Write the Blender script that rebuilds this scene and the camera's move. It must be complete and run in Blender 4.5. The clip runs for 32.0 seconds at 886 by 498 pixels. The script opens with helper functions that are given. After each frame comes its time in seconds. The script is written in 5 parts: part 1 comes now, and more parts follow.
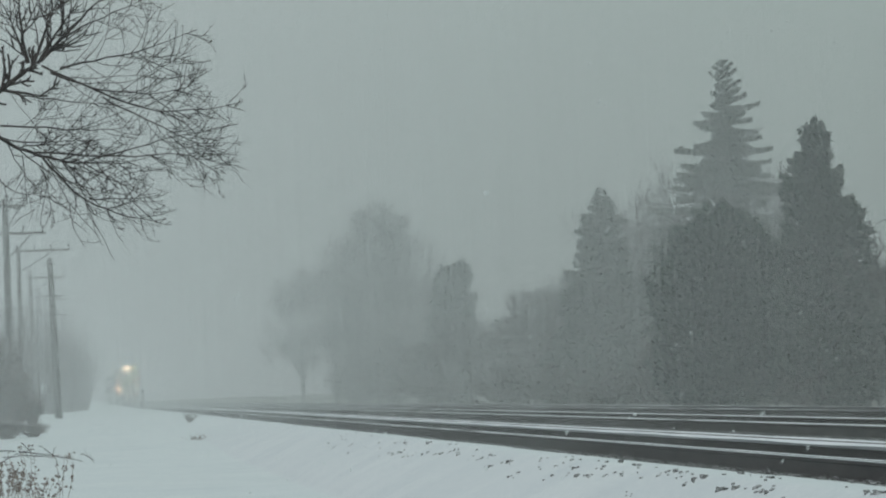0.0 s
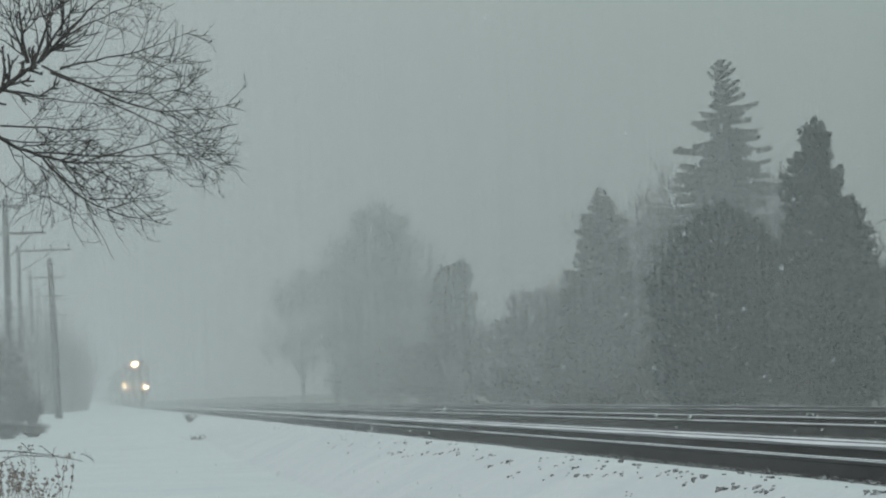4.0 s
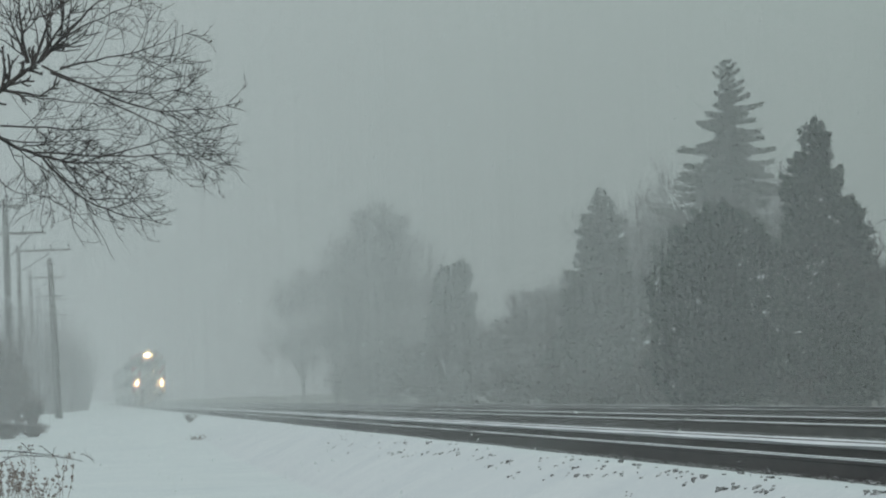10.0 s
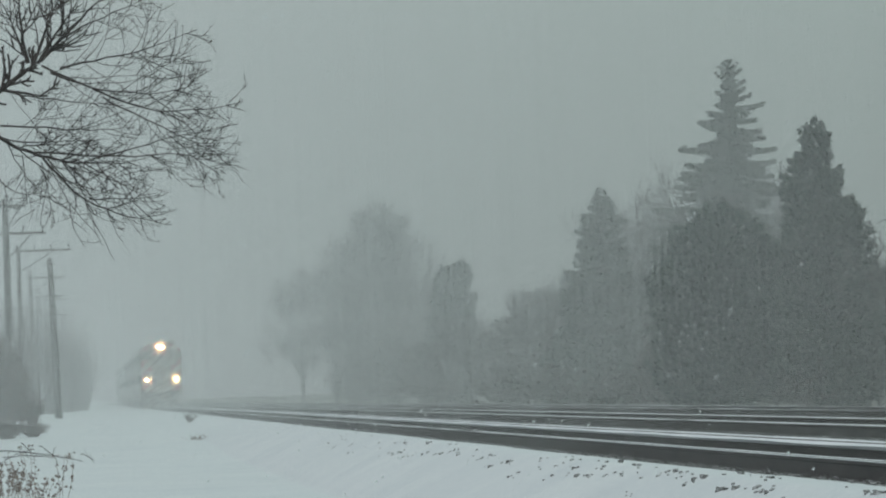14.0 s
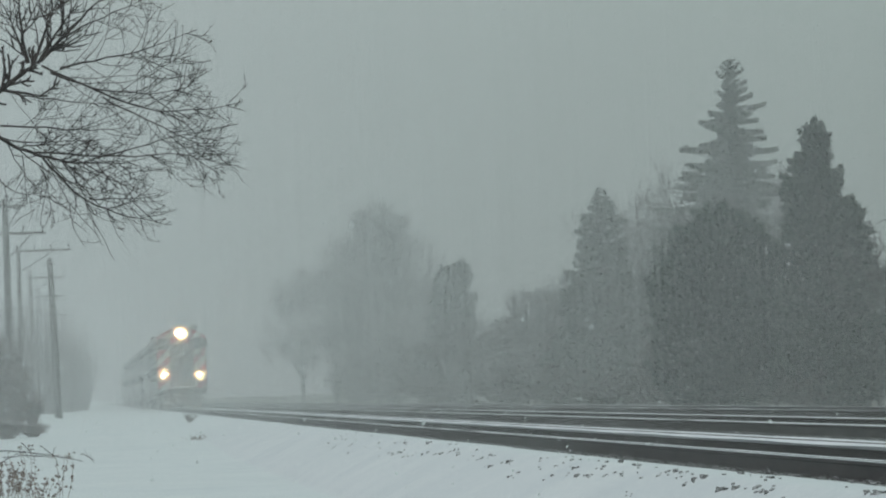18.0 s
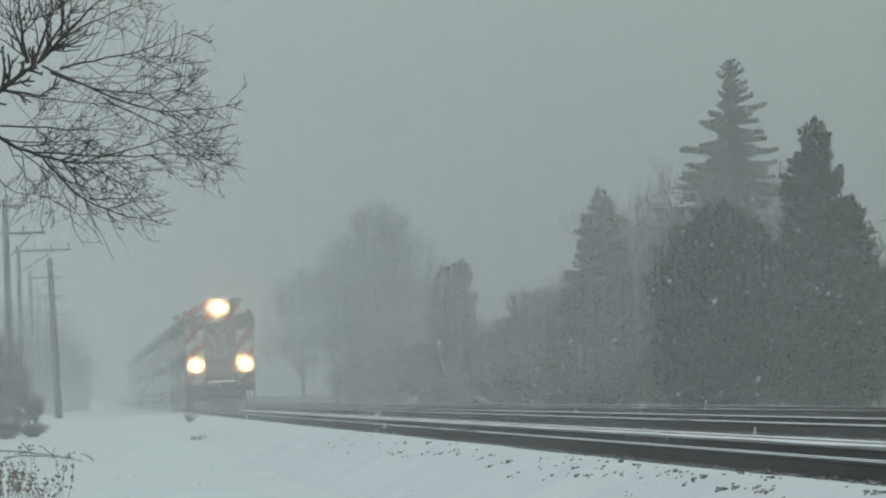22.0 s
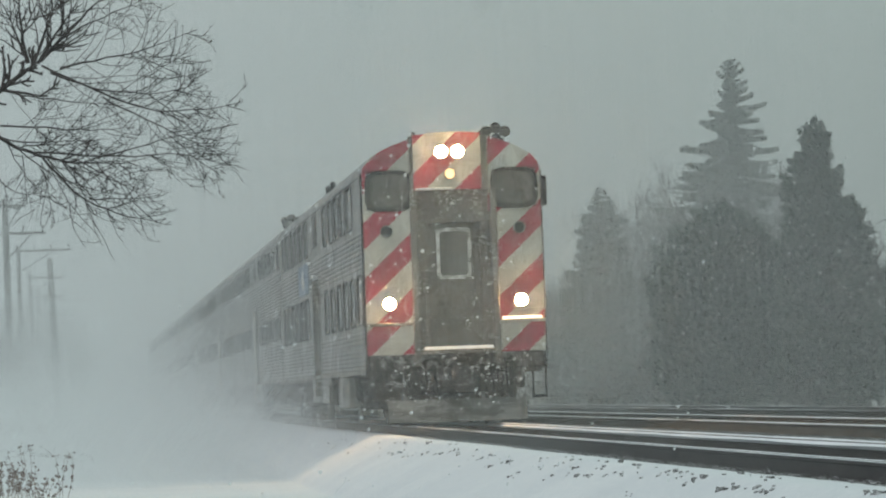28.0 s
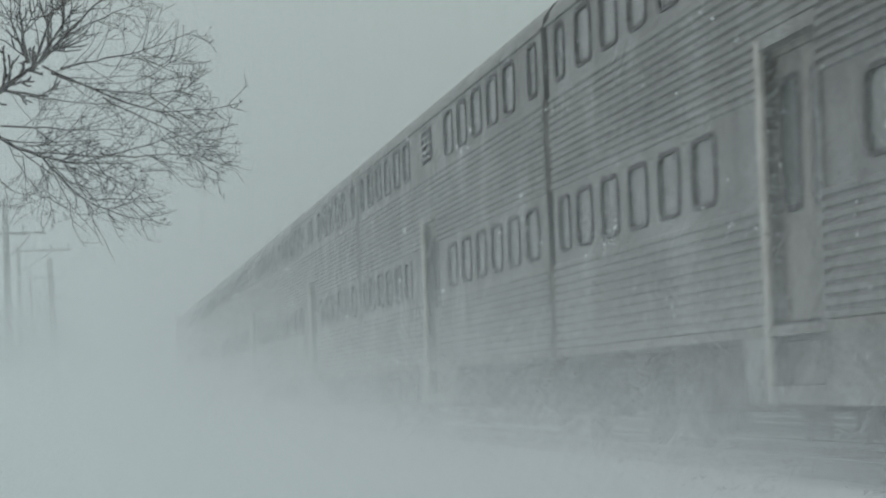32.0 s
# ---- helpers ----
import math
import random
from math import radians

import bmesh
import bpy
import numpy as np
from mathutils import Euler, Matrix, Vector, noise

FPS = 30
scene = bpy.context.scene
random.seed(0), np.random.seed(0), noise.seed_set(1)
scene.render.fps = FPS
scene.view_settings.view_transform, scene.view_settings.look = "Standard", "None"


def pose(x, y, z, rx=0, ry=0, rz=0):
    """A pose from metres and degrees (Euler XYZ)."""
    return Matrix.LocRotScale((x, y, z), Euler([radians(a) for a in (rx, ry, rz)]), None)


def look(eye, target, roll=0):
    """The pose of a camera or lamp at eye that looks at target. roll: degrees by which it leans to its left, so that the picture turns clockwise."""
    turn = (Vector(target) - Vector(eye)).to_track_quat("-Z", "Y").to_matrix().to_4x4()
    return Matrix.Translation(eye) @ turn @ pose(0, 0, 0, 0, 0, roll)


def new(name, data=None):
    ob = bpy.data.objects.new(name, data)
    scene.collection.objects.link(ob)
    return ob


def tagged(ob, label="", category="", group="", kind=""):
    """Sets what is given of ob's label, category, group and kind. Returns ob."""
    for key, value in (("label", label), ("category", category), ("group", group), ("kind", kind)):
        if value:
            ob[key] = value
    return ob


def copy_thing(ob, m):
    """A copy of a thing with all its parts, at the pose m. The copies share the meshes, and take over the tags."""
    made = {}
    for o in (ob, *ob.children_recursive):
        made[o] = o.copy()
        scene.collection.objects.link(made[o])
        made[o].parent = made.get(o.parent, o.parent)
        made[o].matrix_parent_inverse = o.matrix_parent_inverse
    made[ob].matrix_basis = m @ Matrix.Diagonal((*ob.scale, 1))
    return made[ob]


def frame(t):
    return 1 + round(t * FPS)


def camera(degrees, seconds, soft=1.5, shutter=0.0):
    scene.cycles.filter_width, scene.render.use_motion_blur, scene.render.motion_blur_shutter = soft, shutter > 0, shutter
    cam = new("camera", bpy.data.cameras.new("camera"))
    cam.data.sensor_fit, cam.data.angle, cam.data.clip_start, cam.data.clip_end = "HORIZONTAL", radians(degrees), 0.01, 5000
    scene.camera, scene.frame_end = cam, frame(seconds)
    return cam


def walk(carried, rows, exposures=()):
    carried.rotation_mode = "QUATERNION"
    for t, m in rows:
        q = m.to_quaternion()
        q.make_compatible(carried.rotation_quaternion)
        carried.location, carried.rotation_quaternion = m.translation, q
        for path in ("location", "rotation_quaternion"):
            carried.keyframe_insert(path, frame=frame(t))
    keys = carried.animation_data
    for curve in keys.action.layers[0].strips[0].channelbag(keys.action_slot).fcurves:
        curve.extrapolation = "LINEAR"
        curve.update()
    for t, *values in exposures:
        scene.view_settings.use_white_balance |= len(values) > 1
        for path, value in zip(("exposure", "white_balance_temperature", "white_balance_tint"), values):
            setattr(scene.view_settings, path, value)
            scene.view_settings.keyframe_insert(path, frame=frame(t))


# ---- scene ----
cam = camera(13.4635, 32.0, soft=2.0, shutter=0.35)
EYE = Vector((0.0, 0.0, 0.6211))
YAW, PITCH, ROLL = radians(5.6152), radians(2.1269), -2.0756
AIM = EYE + Vector((math.sin(YAW) * math.cos(PITCH), math.cos(YAW) * math.cos(PITCH), math.sin(PITCH)))
walk(cam, [(0.0, look(EYE, AIM, ROLL)), (32.0, look(EYE, AIM, ROLL))],
     exposures=[(0.0, 0.0), (26.0, 0.0), (28.0, 0.10), (29.0, 0.26), (30.2, 0.42), (31.0, 0.34), (32.0, 0.20)])

# distance of the leading end along the track, by time
FRONT = [(0.0, 485.5), (3.0, 437.0), (6.0, 391.0), (9.0, 352.5), (13.0, 301.0), (16.0, 260.5), (19.0, 215.5),
         (21.0, 184.5), (23.0, 151.0), (25.5, 108.0), (28.0, 62.6), (28.9, 46.0), (29.5, 34.6), (30.1, 23.1),
         (30.7, 11.7), (31.4, -2.0), (32.0, -13.9)]
XC = 6.329          # centre line of the near track
SPACING = 3.793     # between track centre lines
GAUGE = 1.435
CAR = 25.9          # one coach, coupler to coupler

# ------------------------------------------------------------------ world and light
world = bpy.data.worlds.new("overcast_sky")
scene.world = world
world.use_nodes = True
wn, wl = world.node_tree.nodes, world.node_tree.links
wn.clear()
w_out = wn.new("ShaderNodeOutputWorld")
w_bg = wn.new("ShaderNodeBackground")
w_bg.inputs["Strength"].default_value = 1.0
sky = wn.new("ShaderNodeTexSky")
sky.sky_type, sky.sun_disc = "NISHITA", False
sky.sun_elevation, sky.sun_rotation = radians(55), radians(150)
w_dim = wn.new("ShaderNodeVectorMath")
w_dim.operation = "SCALE"
w_dim.inputs["Scale"].default_value = 0.05
wl.new(sky.outputs["Color"], w_dim.inputs[0])
w_co = wn.new("ShaderNodeTexCoord")
w_sep = wn.new("ShaderNodeSeparateXYZ")
wl.new(w_co.outputs["Generated"], w_sep.inputs[0])
w_ramp = wn.new("ShaderNodeValToRGB")      # cloud deck, three times brighter overhead than at the horizon
w_ramp.color_ramp.elements[0].position, w_ramp.color_ramp.elements[0].color = 0.0, (0.318, 0.347, 0.366, 1)
w_ramp.color_ramp.elements[1].position, w_ramp.color_ramp.elements[1].color = 1.0, (0.69, 0.775, 0.785, 1)
for w_p, w_c in ((0.035, (0.328, 0.366, 0.374, 1)), (0.10, (0.405, 0.456, 0.452, 1)), (0.35, (0.475, 0.541, 0.543, 1))):
    e = w_ramp.color_ramp.elements.new(w_p)
    e.color = w_c
wl.new(w_sep.outputs["Z"], w_ramp.inputs[0])
w_mix = wn.new("ShaderNodeMixRGB")
w_mix.inputs["Fac"].default_value = 0.95
wl.new(w_dim.outputs[0], w_mix.inputs["Color1"])
wl.new(w_ramp.outputs["Color"], w_mix.inputs["Color2"])
w_side = wn.new("ShaderNodeMapRange")      # the cloud is a little mauve to one side, greener to the other
w_side.inputs["From Min"].default_value, w_side.inputs["From Max"].default_value = -0.12, 0.34
wl.new(w_sep.outputs["X"], w_side.inputs["Value"])
w_tint = wn.new("ShaderNodeMixRGB")
w_tint.inputs["Color1"].default_value, w_tint.inputs["Color2"].default_value = (1.055, 0.987, 1.02, 1), (0.90, 1.045, 0.955, 1)
wl.new(w_side.outputs["Result"], w_tint.inputs["Fac"])
w_mul = wn.new("ShaderNodeMixRGB")
w_mul.blend_type, w_mul.inputs["Fac"].default_value = "MULTIPLY", 1.0
wl.new(w_mix.outputs["Color"], w_mul.inputs["Color1"])
wl.new(w_tint.outputs["Color"], w_mul.inputs["Color2"])
wl.new(w_mul.outputs["Color"], w_bg.inputs["Color"])
wl.new(w_bg.outputs["Background"], w_out.inputs["Surface"])

sun_data = bpy.data.lights.new("sun", "SUN")
sun_data.energy, sun_data.angle, sun_data.color = 0.15, radians(40), (1.0, 0.98, 0.94)
sun = new("sun", sun_data)
sun.matrix_world = look((0, 0, 60), (20, 40, 0))


# ------------------------------------------------------------------ materials
def material(name, colour, colour2=None, rough=0.7, metal=0.0, scale=3.0, fine=40.0, bump=0.2, stretch=(1, 1, 1), detail=5.0, blend=(0.35, 0.65), random_v=0.0):
    m = bpy.data.materials.new(name)
    m.use_nodes = True
    n, l = m.node_tree.nodes, m.node_tree.links
    b = n["Principled BSDF"]
    b.inputs["Roughness"].default_value, b.inputs["Metallic"].default_value = rough, metal
    co = n.new("ShaderNodeTexCoord")
    mp = n.new("ShaderNodeMapping")
    mp.inputs["Scale"].default_value = stretch
    l.new(co.outputs["Object"], mp.inputs["Vector"])
    n1, n2 = n.new("ShaderNodeTexNoise"), n.new("ShaderNodeTexNoise")
    n1.inputs["Scale"].default_value, n1.inputs["Detail"].default_value = scale, detail
    n2.inputs["Scale"].default_value, n2.inputs["Detail"].default_value = fine, 3.0
    l.new(mp.outputs["Vector"], n1.inputs["Vector"])
    l.new(mp.outputs["Vector"], n2.inputs["Vector"])
    ramp = n.new("ShaderNodeValToRGB")
    c2 = colour2 or tuple(c * 0.6 for c in colour)
    ramp.color_ramp.elements[0].position, ramp.color_ramp.elements[0].color = blend[0], (*c2, 1)
    ramp.color_ramp.elements[1].position, ramp.color_ramp.elements[1].color = blend[1], (*colour, 1)
    l.new(n1.outputs["Fac"], ramp.inputs["Fac"])
    mul = n.new("ShaderNodeMixRGB")
    mul.blend_type, mul.inputs["Fac"].default_value = "OVERLAY", 0.35
    l.new(ramp.outputs["Color"], mul.inputs["Color1"])
    l.new(n2.outputs["Fac"], mul.inputs["Color2"])
    last = mul.outputs["Color"]
    if random_v:
        oi = n.new("ShaderNodeObjectInfo")
        hs = n.new("ShaderNodeHueSaturation")
        mr = n.new("ShaderNodeMapRange")
        mr.inputs["To Min"].default_value, mr.inputs["To Max"].default_value = 1 - random_v, 1 + random_v
        l.new(oi.outputs["Random"], mr.inputs["Value"])
        l.new(mr.outputs["Result"], hs.inputs["Value"])
        l.new(last, hs.inputs["Color"])
        last = hs.outputs["Color"]
    l.new(last, b.inputs["Base Color"])
    if bump:
        bp = n.new("ShaderNodeBump")
        bp.inputs["Strength"].default_value, bp.inputs["Distance"].default_value = bump, 0.02
        l.new(n2.outputs["Fac"], bp.inputs["Height"])
        l.new(bp.outputs["Normal"], b.inputs["Normal"])
    return m


M_SNOW = material("snow", (0.86, 0.90, 0.92), (0.78, 0.83, 0.86), 0.75, 0, 0.5, 14, 0.25)
M_BALLAST = material("ballast", (0.155, 0.17, 0.17), (0.045, 0.049, 0.050), 0.9, 0, 7, 30, 0.8, blend=(0.40, 0.66))
M_STONE = material("ballast_stone", (0.16, 0.16, 0.155), (0.07, 0.07, 0.07), 0.9, 0, 6, 30, 0.5)
M_TIE = material("tie_wood", (0.095, 0.098, 0.096), (0.036, 0.036, 0.035), 0.9, 0, 4, 40, 0.5, (1, 6, 6), random_v=0.3)
M_RAIL = material("rail_steel", (0.085, 0.082, 0.077), (0.040, 0.040, 0.039), 0.6, 0.5, 5, 40, 0.2)
M_BARK = material("bark", (0.085, 0.075, 0.068), (0.04, 0.036, 0.034), 0.9, 0, 6, 50, 0.6, (1, 1, 0.3))
M_TWIG = material("twig_bark", (0.075, 0.063, 0.058), (0.035, 0.030, 0.030), 0.85, 0, 8, 60, 0.3)
M_POLE = material("pole_wood", (0.10, 0.085, 0.075), (0.055, 0.047, 0.042), 0.9, 0, 3, 30, 0.4, (4, 4, 0.4))
M_SPRUCE = material("spruce_needles", (0.052, 0.085, 0.062), (0.020, 0.038, 0.032), 0.8, 0, 0.9, 8, 0)
M_CEDAR = material("cedar_foliage", (0.048, 0.078, 0.055), (0.020, 0.036, 0.030), 0.8, 0, 0.8, 7, 0)
M_SHRUB = material("dead_shrub", (0.15, 0.105, 0.085), (0.07, 0.05, 0.045), 0.9, 0, 3, 20, 0)
M_THICKET = material("thicket_twigs", (0.085, 0.078, 0.066), (0.045, 0.042, 0.038), 0.9, 0, 2, 12, 0)
M_WEED = material("dry_weed", (0.27, 0.205, 0.175), (0.14, 0.105, 0.09), 0.9, 0, 6, 30, 0)
M_STEEL = material("fluted_stainless_steel", (0.285, 0.292, 0.26), (0.135, 0.139, 0.124), 0.45, 0.55, 0.7, 14, 0.08, (1, 0.35, 2.5), blend=(0.25, 0.75))
def weathered(m, streak=0.45, pale_coat=0.5, dust_at=0.60):
    """Adds run-down grime streaks and specks of dry snow to a material."""
    n, l = m.node_tree.nodes, m.node_tree.links
    b = n["Principled BSDF"]
    base = b.inputs["Base Color"].links[0].from_socket
    co = n.new("ShaderNodeTexCoord")
    last = base
    for stretch, scale, lo, hi, amount in (((1, 2.2, 0.25), 2.6, 0.38, 0.66, streak), ((1, 0.3, 0.5), 1.1, 0.35, 0.65, streak * 0.7)):
        mp, nz, mr, mx = n.new("ShaderNodeMapping"), n.new("ShaderNodeTexNoise"), n.new("ShaderNodeMapRange"), n.new("ShaderNodeMixRGB")
        mp.inputs["Scale"].default_value = stretch
        nz.inputs["Scale"].default_value, nz.inputs["Detail"].default_value = scale, 6.0
        mr.inputs["From Min"].default_value, mr.inputs["From Max"].default_value = lo, hi
        mr.inputs["To Min"].default_value, mr.inputs["To Max"].default_value = amount, 0.0
        mx.inputs["Color2"].default_value = (0.060, 0.058, 0.050, 1)
        l.new(co.outputs["Object"], mp.inputs["Vector"])
        l.new(mp.outputs["Vector"], nz.inputs["Vector"])
        l.new(nz.outputs["Fac"], mr.inputs["Value"])
        l.new(mr.outputs["Result"], mx.inputs["Fac"])
        l.new(last, mx.inputs["Color1"])
        last = mx.outputs["Color"]
    nz, big, ad, mr, mx = n.new("ShaderNodeTexNoise"), n.new("ShaderNodeTexNoise"), n.new("ShaderNodeMath"), n.new("ShaderNodeMapRange"), n.new("ShaderNodeMixRGB")
    nz.inputs["Scale"].default_value, nz.inputs["Detail"].default_value = 26.0, 4.0
    big.inputs["Scale"].default_value = 0.9
    ad.operation = "MULTIPLY_ADD"
    ad.inputs[1].default_value = 0.45
    l.new(co.outputs["Object"], nz.inputs["Vector"])
    l.new(co.outputs["Object"], big.inputs["Vector"])
    l.new(big.outputs["Fac"], ad.inputs[0])
    l.new(nz.outputs["Fac"], ad.inputs[2])
    mr.inputs["From Min"].default_value, mr.inputs["From Max"].default_value = dust_at + 0.225, dust_at + 0.36
    mr.inputs["To Min"].default_value, mr.inputs["To Max"].default_value = 0.0, pale_coat
    mx.inputs["Color2"].default_value = (0.66, 0.69, 0.69, 1)
    l.new(ad.outputs[0], mr.inputs["Value"])
    l.new(mr.outputs["Result"], mx.inputs["Fac"])
    l.new(last, mx.inputs["Color1"])
    l.new(mx.outputs["Color"], b.inputs["Base Color"])
    return m


weathered(M_STEEL, 0.5, 0.55, 0.52)
weathered(M_BALLAST, 0.2, 0.75, 0.44)
weathered(M_TIE, 0.2, 0.6, 0.47)
weathered(M_STONE, 0.1, 0.6, 0.47)
M_GREY = material("grey_door_paint", (0.27, 0.265, 0.235), (0.13, 0.125, 0.11), 0.6, 0.1, 2.5, 18, 0.1, (1, 1, 0.6))
M_DARK = material("underframe_grime", (0.045, 0.043, 0.040), (0.018, 0.018, 0.018), 0.8, 0.2, 4, 25, 0.3)
M_RUBBER = material("window_gasket", (0.022, 0.022, 0.022), (0.012, 0.012, 0.012), 0.6, 0, 5, 30, 0)
M_WHITE = material("dirty_white_paint", (0.66, 0.66, 0.60), (0.48, 0.47, 0.42), 0.5, 0, 3, 22, 0.05)
M_BLUE = material("blue_decal", (0.13, 0.20, 0.28), (0.09, 0.15, 0.21), 0.5, 0, 2, 18, 0.02)
M_SEAT = material("seat_vinyl", (0.12, 0.14, 0.17), (0.06, 0.07, 0.09), 0.6, 0, 3, 20, 0)
M_IRON = material("cast_iron", (0.07, 0.068, 0.065), (0.035, 0.034, 0.033), 0.7, 0.4, 4, 30, 0.2)


def glass_material():
    m = bpy.data.materials.new("tinted_window_glass")
    m.use_nodes = True
    b = m.node_tree.nodes["Principled BSDF"]
    b.inputs["Base Color"].default_value = (0.06, 0.075, 0.075, 1)
    b.inputs["Roughness"].default_value = 0.12
    b.inputs["IOR"].default_value = 1.5
    nz = m.node_tree.nodes.new("ShaderNodeTexNoise")
    nz.inputs["Scale"].default_value = 1.3
    mr = m.node_tree.nodes.new("ShaderNodeMapRange")
    mr.inputs["To Min"].default_value, mr.inputs["To Max"].default_value = 0.08, 0.35
    m.node_tree.links.new(nz.outputs["Fac"], mr.inputs["Value"])
    m.node_tree.links.new(mr.outputs["Result"], b.inputs["Roughness"])
    return m


def stripe_material(start):
    """Red slanting stripes on white paint, grimy; start: height at which one stripe begins on the middle line."""
    m = material("red_white_stripe_paint", (0.68, 0.69, 0.61), (0.50, 0.50, 0.44), 0.45, 0, 2.5, 20, 0.05)
    n, l = m.node_tree.nodes, m.node_tree.links
    b = n["Principled BSDF"]
    base = b.inputs["Base Color"].links[0].from_socket
    co = n.new("ShaderNodeTexCoord")
    sp = n.new("ShaderNodeSeparateXYZ")
    l.new(co.outputs["Object"], sp.inputs[0])
    kx = n.new("ShaderNodeMath")
    kx.operation = "MULTIPLY_ADD"
    kx.inputs[1].default_value, kx.inputs[2].default_value = -STRIPE_K, -start
    l.new(sp.outputs["X"], kx.inputs[0])
    ad = n.new("ShaderNodeMath")
    ad.operation = "ADD"
    l.new(kx.outputs[0], ad.inputs[0])
    l.new(sp.outputs["Z"], ad.inputs[1])
    dv = n.new("ShaderNodeMath")
    dv.operation = "DIVIDE"
    dv.inputs[1].default_value = STRIPE_P
    l.new(ad.outputs[0], dv.inputs[0])
    fr = n.new("ShaderNodeMath")
    fr.operation = "FRACT"
    l.new(dv.outputs[0], fr.inputs[0])
    lt = n.new("ShaderNodeMath")
    lt.operation = "LESS_THAN"
    lt.inputs[1].default_value = 0.48
    l.new(fr.outputs[0], lt.inputs[0])
    nz = n.new("ShaderNodeTexNoise")
    nz.inputs["Scale"].default_value = 4.0
    rr = n.new("ShaderNodeValToRGB")
    rr.color_ramp.elements[0].position, rr.color_ramp.elements[0].color = 0.3, (0.36, 0.025, 0.055, 1)
    rr.color_ramp.elements[1].position, rr.color_ramp.elements[1].color = 0.7, (0.54, 0.035, 0.085, 1)
    l.new(nz.outputs["Fac"], rr.inputs["Fac"])
    mx = n.new("ShaderNodeMixRGB")
    l.new(lt.outputs[0], mx.inputs["Fac"])
    l.new(base, mx.inputs["Color1"])
    l.new(rr.outputs["Color"], mx.inputs["Color2"])
    l.new(mx.outputs["Color"], b.inputs["Base Color"])
    return m


def lamp_material(name, colour, strength):
    m = bpy.data.materials.new(name)
    m.use_nodes = True
    b = m.node_tree.nodes["Principled BSDF"]
    b.inputs["Base Color"].default_value = (0.8, 0.8, 0.75, 1)
    b.inputs["Emission Color"].default_value = (*colour, 1)
    b.inputs["Emission Strength"].default_value = strength
    return m


def flake_material():
    m = bpy.data.materials.new("snowflakes")
    m.use_nodes = True
    n, l = m.node_tree.nodes, m.node_tree.links
    n.clear()
    out, mix = n.new("ShaderNodeOutputMaterial"), n.new("ShaderNodeMixShader")
    d, t = n.new("ShaderNodeBsdfDiffuse"), n.new("ShaderNodeBsdfTranslucent")
    geo = n.new("ShaderNodeNewGeometry")
    rp = n.new("ShaderNodeValToRGB")
    rp.color_ramp.elements[0].color = (*(c * FLAKE * 0.9 for c in (0.97, 1.0, 1.0)), 1)
    rp.color_ramp.elements[1].color = (*(c * FLAKE * 1.1 for c in (0.97, 1.0, 1.0)), 1)
    l.new(geo.outputs["Random Per Island"], rp.inputs["Fac"])
    l.new(rp.outputs["Color"], d.inputs["Color"])
    l.new(rp.outputs["Color"], t.inputs["Color"])
    l.new(d.outputs[0], mix.inputs[1])
    l.new(t.outputs[0], mix.inputs[2])
    l.new(mix.outputs[0], out.inputs["Surface"])
    return m


FLAKE = 0.885
STRIPE_K, STRIPE_P = 0.93, 0.92
M_END = material("grimy_end_paint", (0.29, 0.27, 0.23), (0.105, 0.097, 0.082), 0.65, 0.05, 2.2, 16, 0.2, (1, 1, 0.7))
weathered(M_END, 0.5, 0.6, 0.56)
M_FROST = material("frosted_glass", (0.16, 0.165, 0.15), (0.055, 0.058, 0.052), 0.3, 0, 3.2, 24, 0.05)
M_RIME = material("rime_on_metal", (0.64, 0.66, 0.65), (0.22, 0.22, 0.20), 0.7, 0, 7, 40, 0.3)
M_CAKED = material("snow_caked_steel", (0.28, 0.295, 0.295), (0.026, 0.025, 0.023), 0.85, 0.0, 7, 30, 0.5, blend=(0.50, 0.68))
M_DIRTY = weathered(material("dirty_box_paint", (0.46, 0.46, 0.42), (0.24, 0.24, 0.21), 0.6, 0, 3, 20, 0.1), 0.6, 0.5, 0.55)
M_GLASS = glass_material()
M_STRIPE = weathered(stripe_material(3.46), 0.30, 0.35, 0.58)
M_STRIPE_FAR = weathered(stripe_material(1.92), 0.30, 0.35, 0.58)
M_LAMP = lamp_material("headlight_glow", (1.0, 0.60, 0.27), 500.0)
M_BOWL = lamp_material("reflector_glow", (1.0, 0.64, 0.26), 1.0)
M_FLAKE = flake_material()


